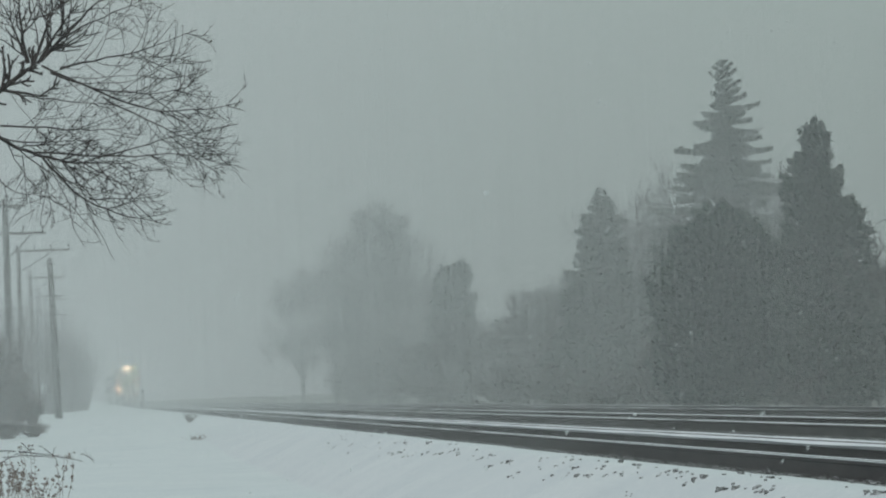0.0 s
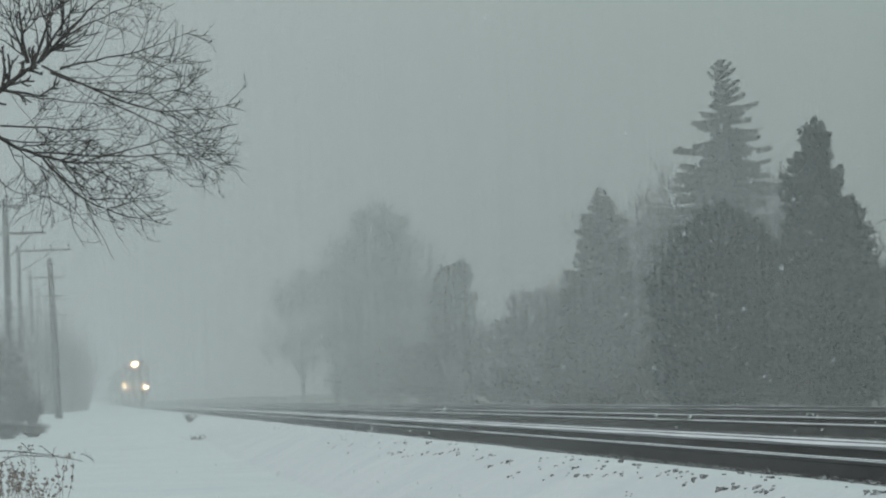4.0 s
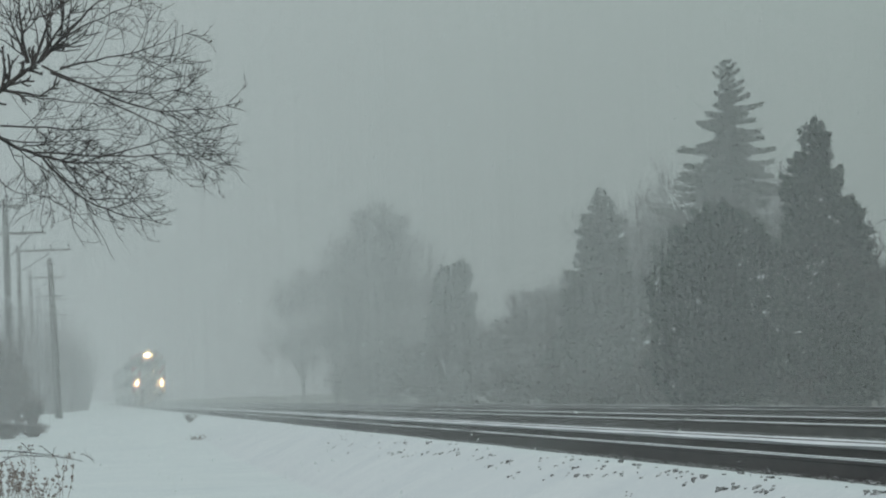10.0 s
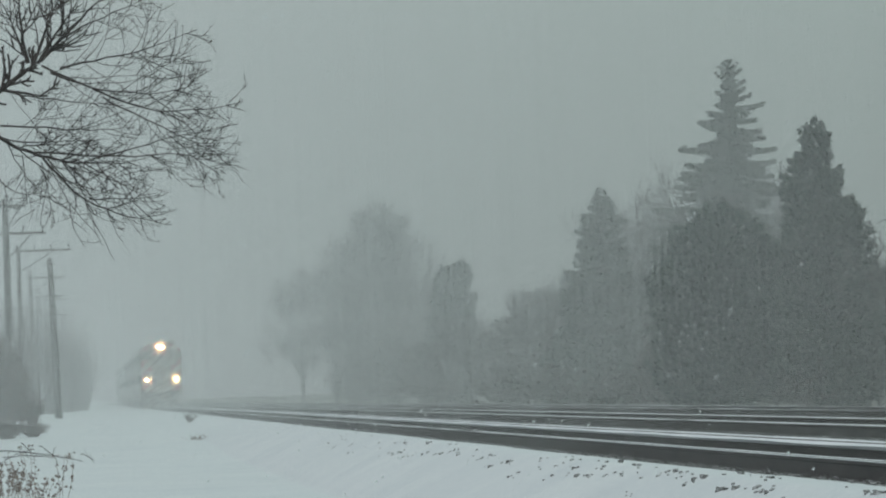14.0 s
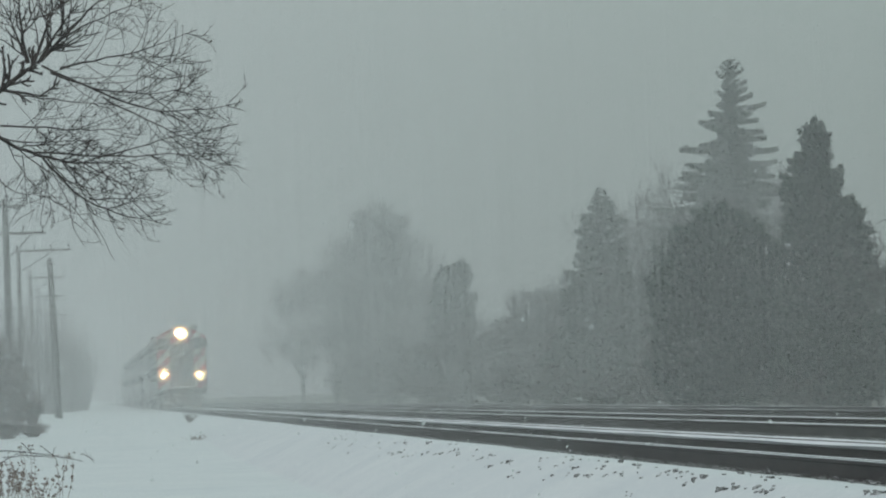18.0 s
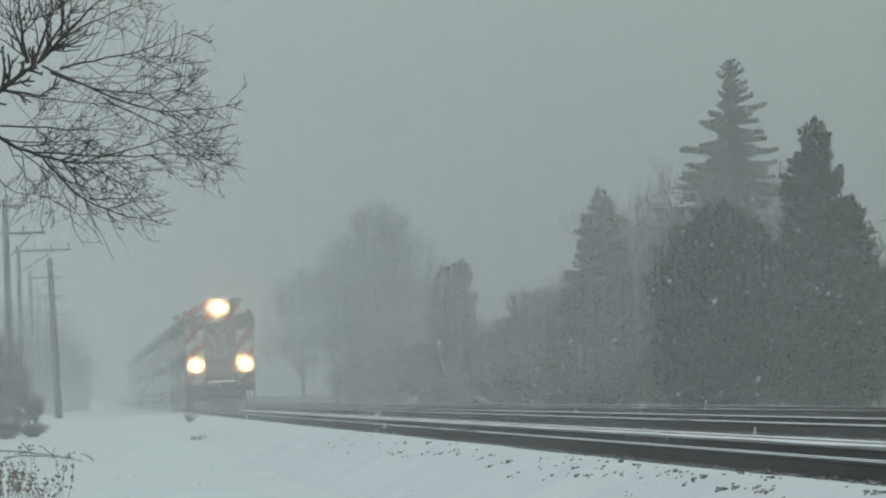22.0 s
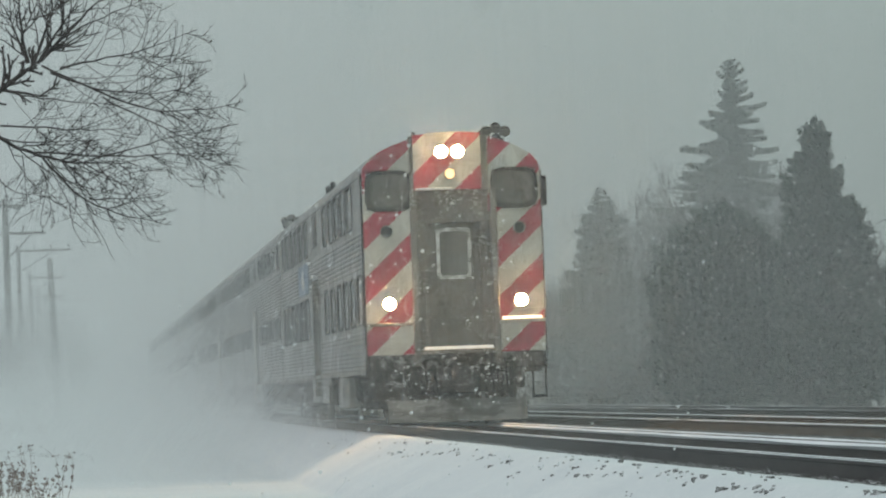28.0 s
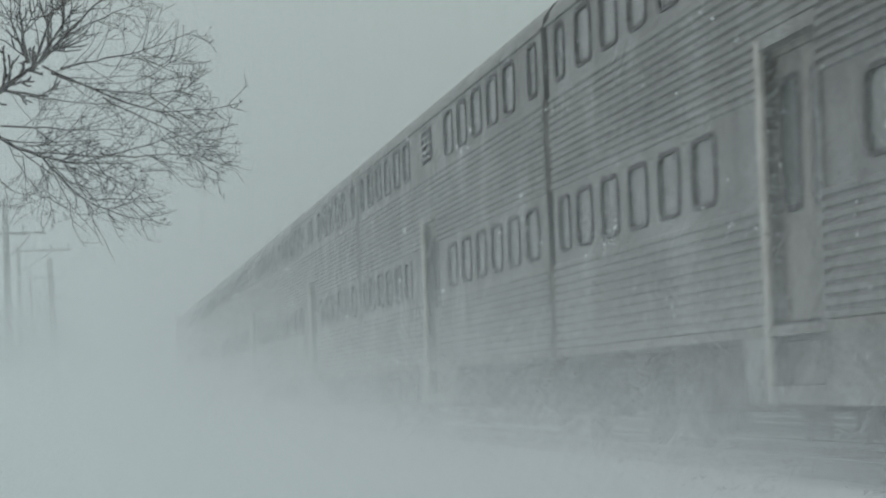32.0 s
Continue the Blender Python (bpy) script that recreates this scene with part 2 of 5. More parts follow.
# ------------------------------------------------------------------ mesh helpers
class Geo:
    """Gathers the corners and faces of one mesh."""

    def __init__(self):
        self.v, self.f = [], []

    def add(self, verts, faces):
        o = len(self.v)
        self.v.extend([tuple(p) for p in verts])
        self.f.extend([tuple(i + o for i in q) for q in faces])
        return self

    def box(self, a, b, bevel=0.0):
        (x0, y0, z0), (x1, y1, z1) = a, b
        if bevel <= 0:
            return self.add([(x0, y0, z0), (x1, y0, z0), (x1, y1, z0), (x0, y1, z0), (x0, y0, z1), (x1, y0, z1), (x1, y1, z1), (x0, y1, z1)],
                            [(0, 3, 2, 1), (4, 5, 6, 7), (0, 1, 5, 4), (1, 2, 6, 5), (2, 3, 7, 6), (3, 0, 4, 7)])
        c = bevel
        ring = [(x0 + c, y0), (x1 - c, y0), (x1, y0 + c), (x1, y1 - c), (x1 - c, y1), (x0 + c, y1), (x0, y1 - c), (x0, y0 + c)]
        mx, my = (x0 + x1) / 2, (y0 + y1) / 2
        ins = [(px + (c if px < mx else -c) * 0.7, py + (c if py < my else -c) * 0.7) for px, py in ring]
        v = [(*p, z0) for p in ins] + [(*p, z0 + c) for p in ring] + [(*p, z1 - c) for p in ring] + [(*p, z1) for p in ins]
        f = [tuple(reversed(range(8))), tuple(range(24, 32))]
        for k in range(3):
            f += [(8 * k + i, 8 * k + (i + 1) % 8, 8 * k + 8 + (i + 1) % 8, 8 * k + 8 + i) for i in range(8)]
        return self.add(v, f)

    def tube(self, pts, radii, n=6, caps=True):
        pts = [Vector(p) for p in pts]
        v, f = [], []
        for i, p in enumerate(pts):
            d = (pts[min(i + 1, len(pts) - 1)] - pts[max(i - 1, 0)]).normalized()
            s = d.cross(Vector((0, 0, 1)) if abs(d.z) < 0.9 else Vector((1, 0, 0))).normalized()
            u = s.cross(d)
            for k in range(n):
                a = 2 * math.pi * k / n
                v.append(p + (s * math.cos(a) + u * math.sin(a)) * radii[i])
        for i in range(len(pts) - 1):
            f += [(i * n + k, i * n + (k + 1) % n, (i + 1) * n + (k + 1) % n, (i + 1) * n + k) for k in range(n)]
        if caps:
            f += [tuple(reversed(range(n))), tuple(range((len(pts) - 1) * n, len(pts) * n))]
        return self.add(v, f)

    def prism(self, outline, axis, a, b):
        """An outline of two coordinates, pushed along the third axis from a to b."""
        def at(p, w):
            return (w, p[0], p[1]) if axis == "x" else (p[0], w, p[1]) if axis == "y" else (p[0], p[1], w)
        n = len(outline)
        return self.add([at(p, a) for p in outline] + [at(p, b) for p in outline],
                        [tuple(range(n)), tuple(reversed(range(n, 2 * n)))] + [(i, n + i, n + (i + 1) % n, (i + 1) % n) for i in range(n)])

    def ring(self, outer, inner, axis, a, b):
        """A frame between two outlines with the same number of corners."""
        def at(p, w):
            return (w, p[0], p[1]) if axis == "x" else (p[0], w, p[1]) if axis == "y" else (p[0], p[1], w)
        n = len(outer)
        v = [at(p, a) for p in outer] + [at(p, a) for p in inner] + [at(p, b) for p in outer] + [at(p, b) for p in inner]
        f = []
        for i in range(n):
            j = (i + 1) % n
            f += [(i, j, n + j, n + i), (2 * n + i, 3 * n + i, 3 * n + j, 2 * n + j), (i, 2 * n + i, 2 * n + j, j), (n + i, n + j, 3 * n + j, 3 * n + i)]
        return self.add(v, f)

    def mesh(self, name, mat, smooth=False):
        me = bpy.data.meshes.new(name)
        me.from_pydata(self.v, [], self.f)
        bm = bmesh.new()
        bm.from_mesh(me)
        bmesh.ops.recalc_face_normals(bm, faces=bm.faces)
        bm.to_mesh(me)
        bm.free()
        me.materials.append(mat)
        if smooth:
            me.polygons.foreach_set("use_smooth", [True] * len(me.polygons))
        return me


def rounded(x0, x1, y0, y1, r, n=4):
    out = []
    for cx, cy, a0 in ((x1 - r, y1 - r, 0), (x0 + r, y1 - r, 90), (x0 + r, y0 + r, 180), (x1 - r, y0 + r, 270)):
        out += [(cx + r * math.cos(radians(a0 + 90 * k / n)), cy + r * math.sin(radians(a0 + 90 * k / n))) for k in range(n + 1)]
    return out


def circle(cx, cy, r, n=16):
    return [(cx + r * math.cos(2 * math.pi * k / n), cy + r * math.sin(2 * math.pi * k / n)) for k in range(n)]


def part(name, geo, mat, parent, label="", smooth=False):
    ob = new(name, geo.mesh(name, mat, smooth) if isinstance(geo, Geo) else geo)
    ob.parent = parent
    if label:
        ob["label"] = label
    return ob


def thing(name, geo, mat, label, category, group="", kind="", smooth=False):
    return tagged(new(name, geo.mesh(name, mat, smooth)), label, category, group, kind)


def triangles(name, v, mat, nper=3):
    """A mesh of loose triangles (or quads) from an array of corners."""
    v = np.asarray(v, np.float32).reshape(-1, 3)
    me = bpy.data.meshes.new(name)
    k = len(v) // nper
    me.vertices.add(len(v))
    me.vertices.foreach_set("co", v.ravel())
    me.loops.add(len(v))
    me.loops.foreach_set("vertex_index", np.arange(len(v), dtype=np.int32))
    me.polygons.add(k)
    me.polygons.foreach_set("loop_start", np.arange(0, len(v), nper, dtype=np.int32))
    me.update(calc_edges=True)
    me.materials.append(mat)
    return me


def smooth_step(a, b, x):
    t = np.clip((x - a) / (b - a), 0, 1)
    return t * t * (3 - 2 * t)


def wobble(x, y, seed=0):
    """Cheap smooth unevenness from a few sines."""
    return (np.sin(1.7 * x + 0.9 * y + seed) + np.sin(0.63 * x - 1.31 * y + 2.1 * seed) + np.sin(3.9 * x + 2.3 * y + seed * 0.7) * 0.5 + np.sin(0.21 * x + 0.33 * y) * 1.2) / 3.7


def ground_z(x, y):
    """Height of the snow: a flat verge, the slope up to the ballast, the trackbed, the far verge."""
    x, y = np.asarray(x, float), np.asarray(y, float)
    low = -0.80 + 0.74 * smooth_step(70, 160, y)
    edge = 5.17 + 0.03 * wobble(x * 0, y * 0.4, 4) + 0.012 * np.sin(9.7 * y) * np.sin(2.3 * y + 1.0)
    z = low + (-0.115 - low) * np.clip((x - (edge - 1.75)) / 1.4, 0, 1) ** 0.85
    z = np.where(x > edge, -0.115 - (x - edge) * 0.9, z)
    z = np.where(x > edge + 0.16, -0.30, z)
    far = -0.30 - 0.25 * smooth_step(16.6, 19.0, x) + 0.03 * wobble(x, y, 2)
    z = np.where(x > 16.3, far, z)
    return z + np.where(x < edge, 0.018 * wobble(x * 2, y * 0.8, 1) * smooth_step(0, 1.2, edge + 0.2 - x), 0)


# ------------------------------------------------------------------ ground, trackbed, tracks
def build_ground():
    xs = np.concatenate([[-2500, -900, -300, -120, -60, -30, -18], np.arange(-12, 3.2, 0.5), np.arange(3.2, 5.4, 0.06), [5.6, 8, 12, 15.8, 16.2],
                         np.arange(16.4, 20, 0.4), [22, 26, 32, 45, 70, 120, 300, 900, 2500]])
    ys = np.concatenate([[-400, -100, -30, -10, 0], np.arange(5, 70, 0.22), np.arange(70, 130, 0.6), np.arange(130, 330, 2.0), [340, 380, 450, 560, 700, 1000, 1600, 3000]])
    gx, gy = np.meshgrid(xs, ys)
    gz = ground_z(gx, gy)
    v = np.stack([gx, gy, gz], -1).reshape(-1, 3)
    nx, ny = len(xs), len(ys)
    i = (np.arange(ny - 1)[:, None] * nx + np.arange(nx - 1)[None]).ravel()
    f = np.stack([i, i + 1, i + nx + 1, i + nx], -1)
    me = bpy.data.meshes.new("ground")
    me.from_pydata(v.tolist(), [], f.tolist())
    me.materials.append(M_GROUND)
    me.polygons.foreach_set("use_smooth", [True] * len(me.polygons))
    return tagged(new("ground", me), "snow covered verge sloping up to the ballast, patchy far side", "ground", kind="structure")


def ground_material():
    """Snow; past the tracks it lies in patches on dead grass."""
    m = material("snowy_ground", (0.715, 0.75, 0.765), (0.655, 0.695, 0.72), 0.8, 0, 0.6, 18, 0.25)
    n, l = m.node_tree.nodes, m.node_tree.links
    b = n["Principled BSDF"]
    base = b.inputs["Base Color"].links[0].from_socket
    co, sp = n.new("ShaderNodeTexCoord"), n.new("ShaderNodeSeparateXYZ")
    l.new(co.outputs["Object"], sp.inputs[0])
    far = n.new("ShaderNodeMapRange")
    far.inputs["From Min"].default_value, far.inputs["From Max"].default_value = 16.0, 17.0
    l.new(sp.outputs["X"], far.inputs["Value"])
    nz = n.new("ShaderNodeTexNoise")
    nz.inputs["Scale"].default_value, nz.inputs["Detail"].default_value = 0.35, 6
    l.new(co.outputs["Object"], nz.inputs["Vector"])
    th = n.new("ShaderNodeMapRange")
    th.inputs["From Min"].default_value, th.inputs["From Max"].default_value = 0.26, 0.36
    th.inputs["To Min"].default_value, th.inputs["To Max"].default_value = 0.0, 1.0
    l.new(nz.outputs["Fac"], th.inputs["Value"])
    mu = n.new("ShaderNodeMath")
    mu.operation = "MULTIPLY"
    l.new(far.outputs["Result"], mu.inputs[0])
    l.new(th.outputs["Result"], mu.inputs[1])
    mx = n.new("ShaderNodeMixRGB")
    mx.inputs["Color2"].default_value = (0.10, 0.095, 0.075, 1)
    l.new(mu.outputs[0], mx.inputs["Fac"])
    l.new(base, mx.inputs["Color1"])
    l.new(mx.outputs["Color"], b.inputs["Base Color"])
    return m


M_GROUND = ground_material()
build_ground()

# ballast bed under all three tracks
g = Geo()
bx = np.concatenate([[4.5, 4.8, 5.0, 5.10], np.arange(5.15, 5.7, 0.1), [6.3, 7.0, 8.2, 9.4, 10.8, 12.0, 13.2, 14.6, 15.6, 16.2, 16.6]])
by = np.concatenate([[-60, 0], np.arange(10, 60, 0.35), np.arange(60, 140, 1.5), [160, 200, 260, 340, 460, 620, 900]])
bgx, bgy = np.meshgrid(bx, by)
bz = -0.165 - 1.6 * np.clip(5.15 - bgx, 0, 1) - 0.5 * np.clip(bgx - 16.1, 0, 1) + 0.012 * wobble(bgx * 6, bgy * 5, 3)
bi = (np.arange(len(by) - 1)[:, None] * len(bx) + np.arange(len(bx) - 1)[None]).ravel()
g.add(np.stack([bgx, bgy, bz], -1).reshape(-1, 3).tolist(), np.stack([bi, bi + 1, bi + len(bx) + 1, bi + len(bx)], -1).tolist())
bed = thing("trackbed", g, M_BALLAST, "dark crushed stone ballast bed under three railway tracks", "trackbed", kind="structure")


def rail_profile(c):
    half = [(0.068, -0.172), (0.068, -0.160), (0.012, -0.148), (0.010, -0.045), (0.036, -0.036), (0.037, -0.006), (0.028, 0.0)]
    return [(c + px, pz) for px, pz in half] + [(c - px, pz) for px, pz in reversed(half)]


rng = random.Random(7)
TIE_MESH = Geo().box((-1.28, -0.11, -0.30), (1.28, 0.11, -0.150), 0.012).mesh("tie", M_TIE)


def build_track(k, start, count):
    c = XC + k * SPACING
    track = tagged(new("railway_track"), ("near", "middle", "far")[k] + " railway track, dark wooden ties and rusty rails lined with snow", "railway track", "parallel tracks")
    track.location = (c, 0, 0)
    for s in (-1, 1):
        part("rail", Geo().prism(rail_profile(s * GAUGE / 2), "y", -60, 900), M_RAIL, track)
        ridge = Geo()         # snow clinging along the rail
        side = s * GAUGE / 2
        heavy = k == 0 and s > 0
        thick = 0.035 if heavy else 0.007 if k == 0 else 0.016 if k == 1 else 0.006
        top, low, foot = (0.016, -0.036, -0.065) if heavy else (0.005, -0.008, -0.013)
        v, y = [], -20.0
        while y < 420:
            j = [0.95 + 0.12 * math.sin(0.9 * y + 2 * k + s) + rng.uniform(-0.05, 0.05) for _ in range(3)]
            if not heavy and rng.random() < (0.05 if k < 2 else 0.45):
                j = [0.05, 1.0, -0.3]
            v += [(side - 0.040 - thick * j[0], y, low * j[1]), (side, y, top * j[2]), (side + 0.030, y, 0.001), (side - 0.036, y, foot)]
            y += (0.4 + 0.6 * rng.random()) * (1 + max(y, 0) / 60)
        n = len(v) // 4
        ridge.add(v, [(4 * i + q, 4 * i + (q + 1) % 4, 4 * i + 4 + (q + 1) % 4, 4 * i + 4 + q) for i in range(n - 1) for q in range(4)])
        part("snow_ridge", ridge, M_SNOW, track, "thin line of snow lying on the rail")
    y = start
    for i in range(count):
        t = part("tie", TIE_MESH, None, track)
        t.location = (rng.uniform(-0.04, 0.04), y, rng.uniform(-0.012, 0.006))
        t.rotation_euler = (0, 0, rng.uniform(-0.012, 0.012))
        y += 0.52
    rest = Geo()
    while y < 420:
        rest.box((-1.28, y - 0.11, -0.30), (1.28, y + 0.11, -0.152))
        y += 0.52
    tagged(part("far_ties", rest, M_TIE, track), kind="stuff")
    return track


for k, (start, count) in enumerate(((18.0, 240), (38.0, 150), (52.0, 120))):
    build_track(k, start, count)


# ------------------------------------------------------------------ haze of the snowfall, put in as fine white strips
rs = np.random.RandomState(11)


THREAD = 0.2 / 6642.0        # angle between neighbouring white threads


def haze_snow_curtain(d, depth, cover, levels, sx=(-0.030, 0.232), gap=1.0, billow=0.0, edge=None, slant=0.0):
    """Fine white threads that stand in for haze and for whirled snow in a slab of the air at distance d. cover: the
    share of the view that they hide;
    levels: heights and how full the curtain is there, from below upward; edge: where it thins out towards the train;
    slant: how far the wind lays the threads over."""
    step = THREAD * gap
    t = np.arange(sx[0], sx[1], step)
    n = len(t)
    y = d + rs.uniform(-0.5, 0.5, n) * depth
    x = (t + rs.uniform(0, 1, n) * step * (1.0 if cover < 0.3 else 0.6)) * y
    w = 0.5 * cover * step * y
    turn = rs.uniform(-0.5, 0.5, n)
    k = len(levels)
    v = np.empty((n, k, 2, 3), np.float32)
    for i, (z, share) in enumerate(levels):
        puff = 1.0
        at = x + slant * (z - levels[0][0])
        if billow:
            puff = np.clip(1.0 + billow * (wobble(at * 0.9 + d, z * 1.3 + 0.07 * d, d) + 0.6 * wobble(at * 2.0, z * 4.1 + d, 1.3 * d)), 0.15, 1.2)
        if edge is not None:
            puff = puff * smooth_step(edge, edge - 0.9, at)
        half = w * share * puff
        for s in (0, 1):
            v[:, i, s, 0] = at + (2 * s - 1) * half
            v[:, i, s, 1] = y + (2 * s - 1) * half * turn
            v[:, i, s, 2] = z
    q = np.arange(n)[:, None] * (2 * k) + np.arange(k - 1)[None] * 2
    f = np.stack([q, q + 1, q + 3, q + 2], -1).reshape(-1, 4)
    return v.reshape(-1, 3), f


def curtain_mesh(name, curtains):
    verts, faces, o = [], [], 0
    for v, f in curtains:
        verts.append(v)
        faces.append(f + o)
        o += len(v)
    v, f = np.concatenate(verts), np.concatenate(faces).astype(np.int32)
    me = bpy.data.meshes.new(name)
    me.vertices.add(len(v))
    me.vertices.foreach_set("co", v.ravel())
    me.loops.add(f.size)
    me.loops.foreach_set("vertex_index", f.ravel())
    me.polygons.add(len(f))
    me.polygons.foreach_set("loop_start", np.arange(0, f.size, 4, dtype=np.int32))
    me.update(calc_edges=True)
    me.materials.append(M_FLAKE)
    return me


# distance and cover of each white screen that pales the view like haze
HAZE = [(17, 0.02), (28, 0.03), (41, 0.06), (62, 0.10), (86, 0.11), (106, 0.11), (142, 0.14)] + [(158 + 22 * i, 0.13 if i < 1 else 0.08 if i < 8 else 0.035) for i in range(16)]
haze = [haze_snow_curtain(d, 0.14 * d if d < 100 else 16.0, c, ((-0.9, 1.05), (EYE.z + 0.05 * d, 1.0), (EYE.z + 0.095 * d, 0.85), (EYE.z + 0.125 * d, 0.4)), gap=1.0 if d < 150 else 1.5) for d, c in HAZE]
snow_haze = tagged(new("snowfall_haze", curtain_mesh("snowfall_haze", haze)), "fine white strips standing in for the haze of the snowfall", "snow", kind="stuff")


# ------------------------------------------------------------------ trees
def conifer(name, x, y, height, radius, label, seed, mat, droop=0.25, openness=0.0, whorl=0.33, per=8, spray=34, leaf=0.16, shape=0.9, base=0.0, lean=0.0, up_tip=0.15, cap=9.0):
    r = np.random.RandomState(seed)
    z0 = float(ground_z(x, y)) - 0.05
    root = tagged(new(name), label, "tree", "trees beyond the tracks")
    root.location = (x, y, z0)
    tr, quads = Geo(), []
    tr.tube([(0, 0, 0), (lean * height * 0.5, 0, height * 0.5), (lean * height, 0, height)], [0.018 * height, 0.011 * height, 0.012], 7)
    h = base + 0.15
    while h < height - 0.12:
        t = (h - base) / (height - base)
        reach = radius * (1 - t) ** shape * (0.9 + 0.1 * math.sin(h * 2.1 + seed)) + 0.04
        reach = min(reach, cap * (0.9 + 0.1 * math.sin(h * 5.0)))
        n = max(3, int(per * (0.5 + 0.5 * (1 - t))))
        for k in range(n):
            if r.rand() < openness:
                continue
            a = r.rand() * 2 * math.pi
            ln = reach * r.uniform(0.72, 1.10)
            hh = h + r.uniform(-0.5, 0.5) * whorl
            p0 = np.array((lean * hh, 0, hh))
            d = np.array((math.cos(a), math.sin(a), 0))
            s = np.linspace(0, 1, 5)
            path = p0 + np.outer(s * ln, d)
            path[:, 2] += ln * (-droop * s + (droop * 0.5 + up_tip) * s ** 3) * r.uniform(0.6, 1.4)
            tr.tube(path[[0, 2, 4]], [0.012 + 0.012 * ln, 0.008 + 0.005 * ln, 0.004], 3, False)
            m = max(9, int(spray * (0.25 + ln) / 2.2))
            u = 1.04 * r.uniform(0.06, 1.0, m) ** 0.62
            c = np.stack([np.interp(u, s, path[:, i]) for i in range(3)], -1)
            spread = 0.30 * ln * (1.05 - u) + 0.10
            c[:, 0] += -d[1] * r.uniform(-1, 1, m) * spread
            c[:, 1] += d[0] * r.uniform(-1, 1, m) * spread
            c[:, 2] += r.uniform(-0.8, 0.35, m) * (0.09 + 0.05 * ln)
            ax = r.normal(size=(m, 3)) * 0.55 + d
            ax /= np.linalg.norm(ax, axis=1)[:, None]
            bx_ = np.cross(ax, r.normal(size=(m, 3)))
            bx_ /= np.linalg.norm(bx_, axis=1)[:, None] + 1e-6
            L = leaf * (0.35 + 0.65 * min(1.0, ln / 1.2)) * r.uniform(0.6, 1.4, m)[:, None]
            W = L * r.uniform(0.28, 0.5, m)[:, None]
            quads.append(np.stack([c - ax * L, c + bx_ * W, c + ax * L, c - bx_ * W], 1))
        h += whorl * r.uniform(0.8, 1.2)
    part("trunk", tr, M_BARK, root)
    part("crown", triangles("crown", np.concatenate(quads).reshape(-1, 3), mat, 4), None, root)
    return root


def open_spruce(name, x, y, height, slope, label, seed, mat, tiers=0.105, reach_cap=4.6):
    """A spruce with distinct tiers of limbs that sag and turn up at the tip, gaps of sky between them."""
    r = np.random.RandomState(seed)
    root = tagged(new(name), label, "tree", "trees beyond the tracks")
    root.location = (x, y, float(ground_z(x, y)) - 0.05)
    tr, quads = Geo(), []
    tr.tube([(0, 0, 0), (0, 0, height * 0.6), (0, 0, height)], [0.016 * height, 0.009 * height, 0.012], 7)
    down, a = 0.10, 0.0
    while down < height - 0.8:
        full = min(0.12 + slope * down ** 0.9, reach_cap)
        for k in range(1 if down < 5 else 2):
            a += 2.4 + r.uniform(-0.5, 0.5)
            ln = full * r.choice((0.55, 0.8, 0.95, 1.08)) * r.uniform(0.9, 1.1)
            d = np.array((math.cos(a), math.sin(a), 0.0))
            u = np.linspace(0, 1, 7)
            path = np.array((0, 0, height - down + r.uniform(-0.10, 0.10))) + np.outer(u * ln, d)
            rise = (0.55 - 0.24 * min(down, 3.2)) + r.uniform(-0.12, 0.12)      # upper limbs climb, lower ones sag
            path[:, 2] += ln * (rise * u + 0.14 * u ** 3)
            tr.tube(path[[0, 2, 4, 6]], [0.014 + 0.012 * ln, 0.010 + 0.006 * ln, 0.008, 0.004], 3, False)
            m = int(60 + 130 * ln)
            t = r.uniform(0.05, 1.0, m)
            c = np.stack([np.interp(t, u, path[:, i]) for i in range(3)], -1)
            wide = (0.06 + 0.24 * ln * (1.05 - t)) * r.uniform(-1, 1, m)
            c[:, 0] += -d[1] * wide
            c[:, 1] += d[0] * wide
            c[:, 2] += r.uniform(-1.0, 0.22, m) * (0.06 + 0.17 * np.minimum(ln, 1.8) * (1.0 - 0.8 * t))
            ax = r.normal(size=(m, 3)) * 0.5 + d * 0.8 + np.array((0, 0, -0.25))
            ax /= np.linalg.norm(ax, axis=1)[:, None]
            sd = np.cross(ax, r.normal(size=(m, 3)))
            sd /= np.linalg.norm(sd, axis=1)[:, None] + 1e-6
            L = min(1.0, 0.35 + 0.6 * ln) * r.uniform(0.07, 0.15, m)[:, None]
            W = L * r.uniform(0.25, 0.42, m)[:, None]
            quads.append(np.stack([c - ax * L, c + sd * W, c + ax * L, c - sd * W], 1))
        down += tiers * (0.5 + 0.5 * min(1.0, down / 3.0)) * r.uniform(0.5, 1.5)
    part("trunk", tr, M_BARK, root)
    part("crown", triangles("crown", np.concatenate(quads).reshape(-1, 3), mat, 4), None, root)
    return root


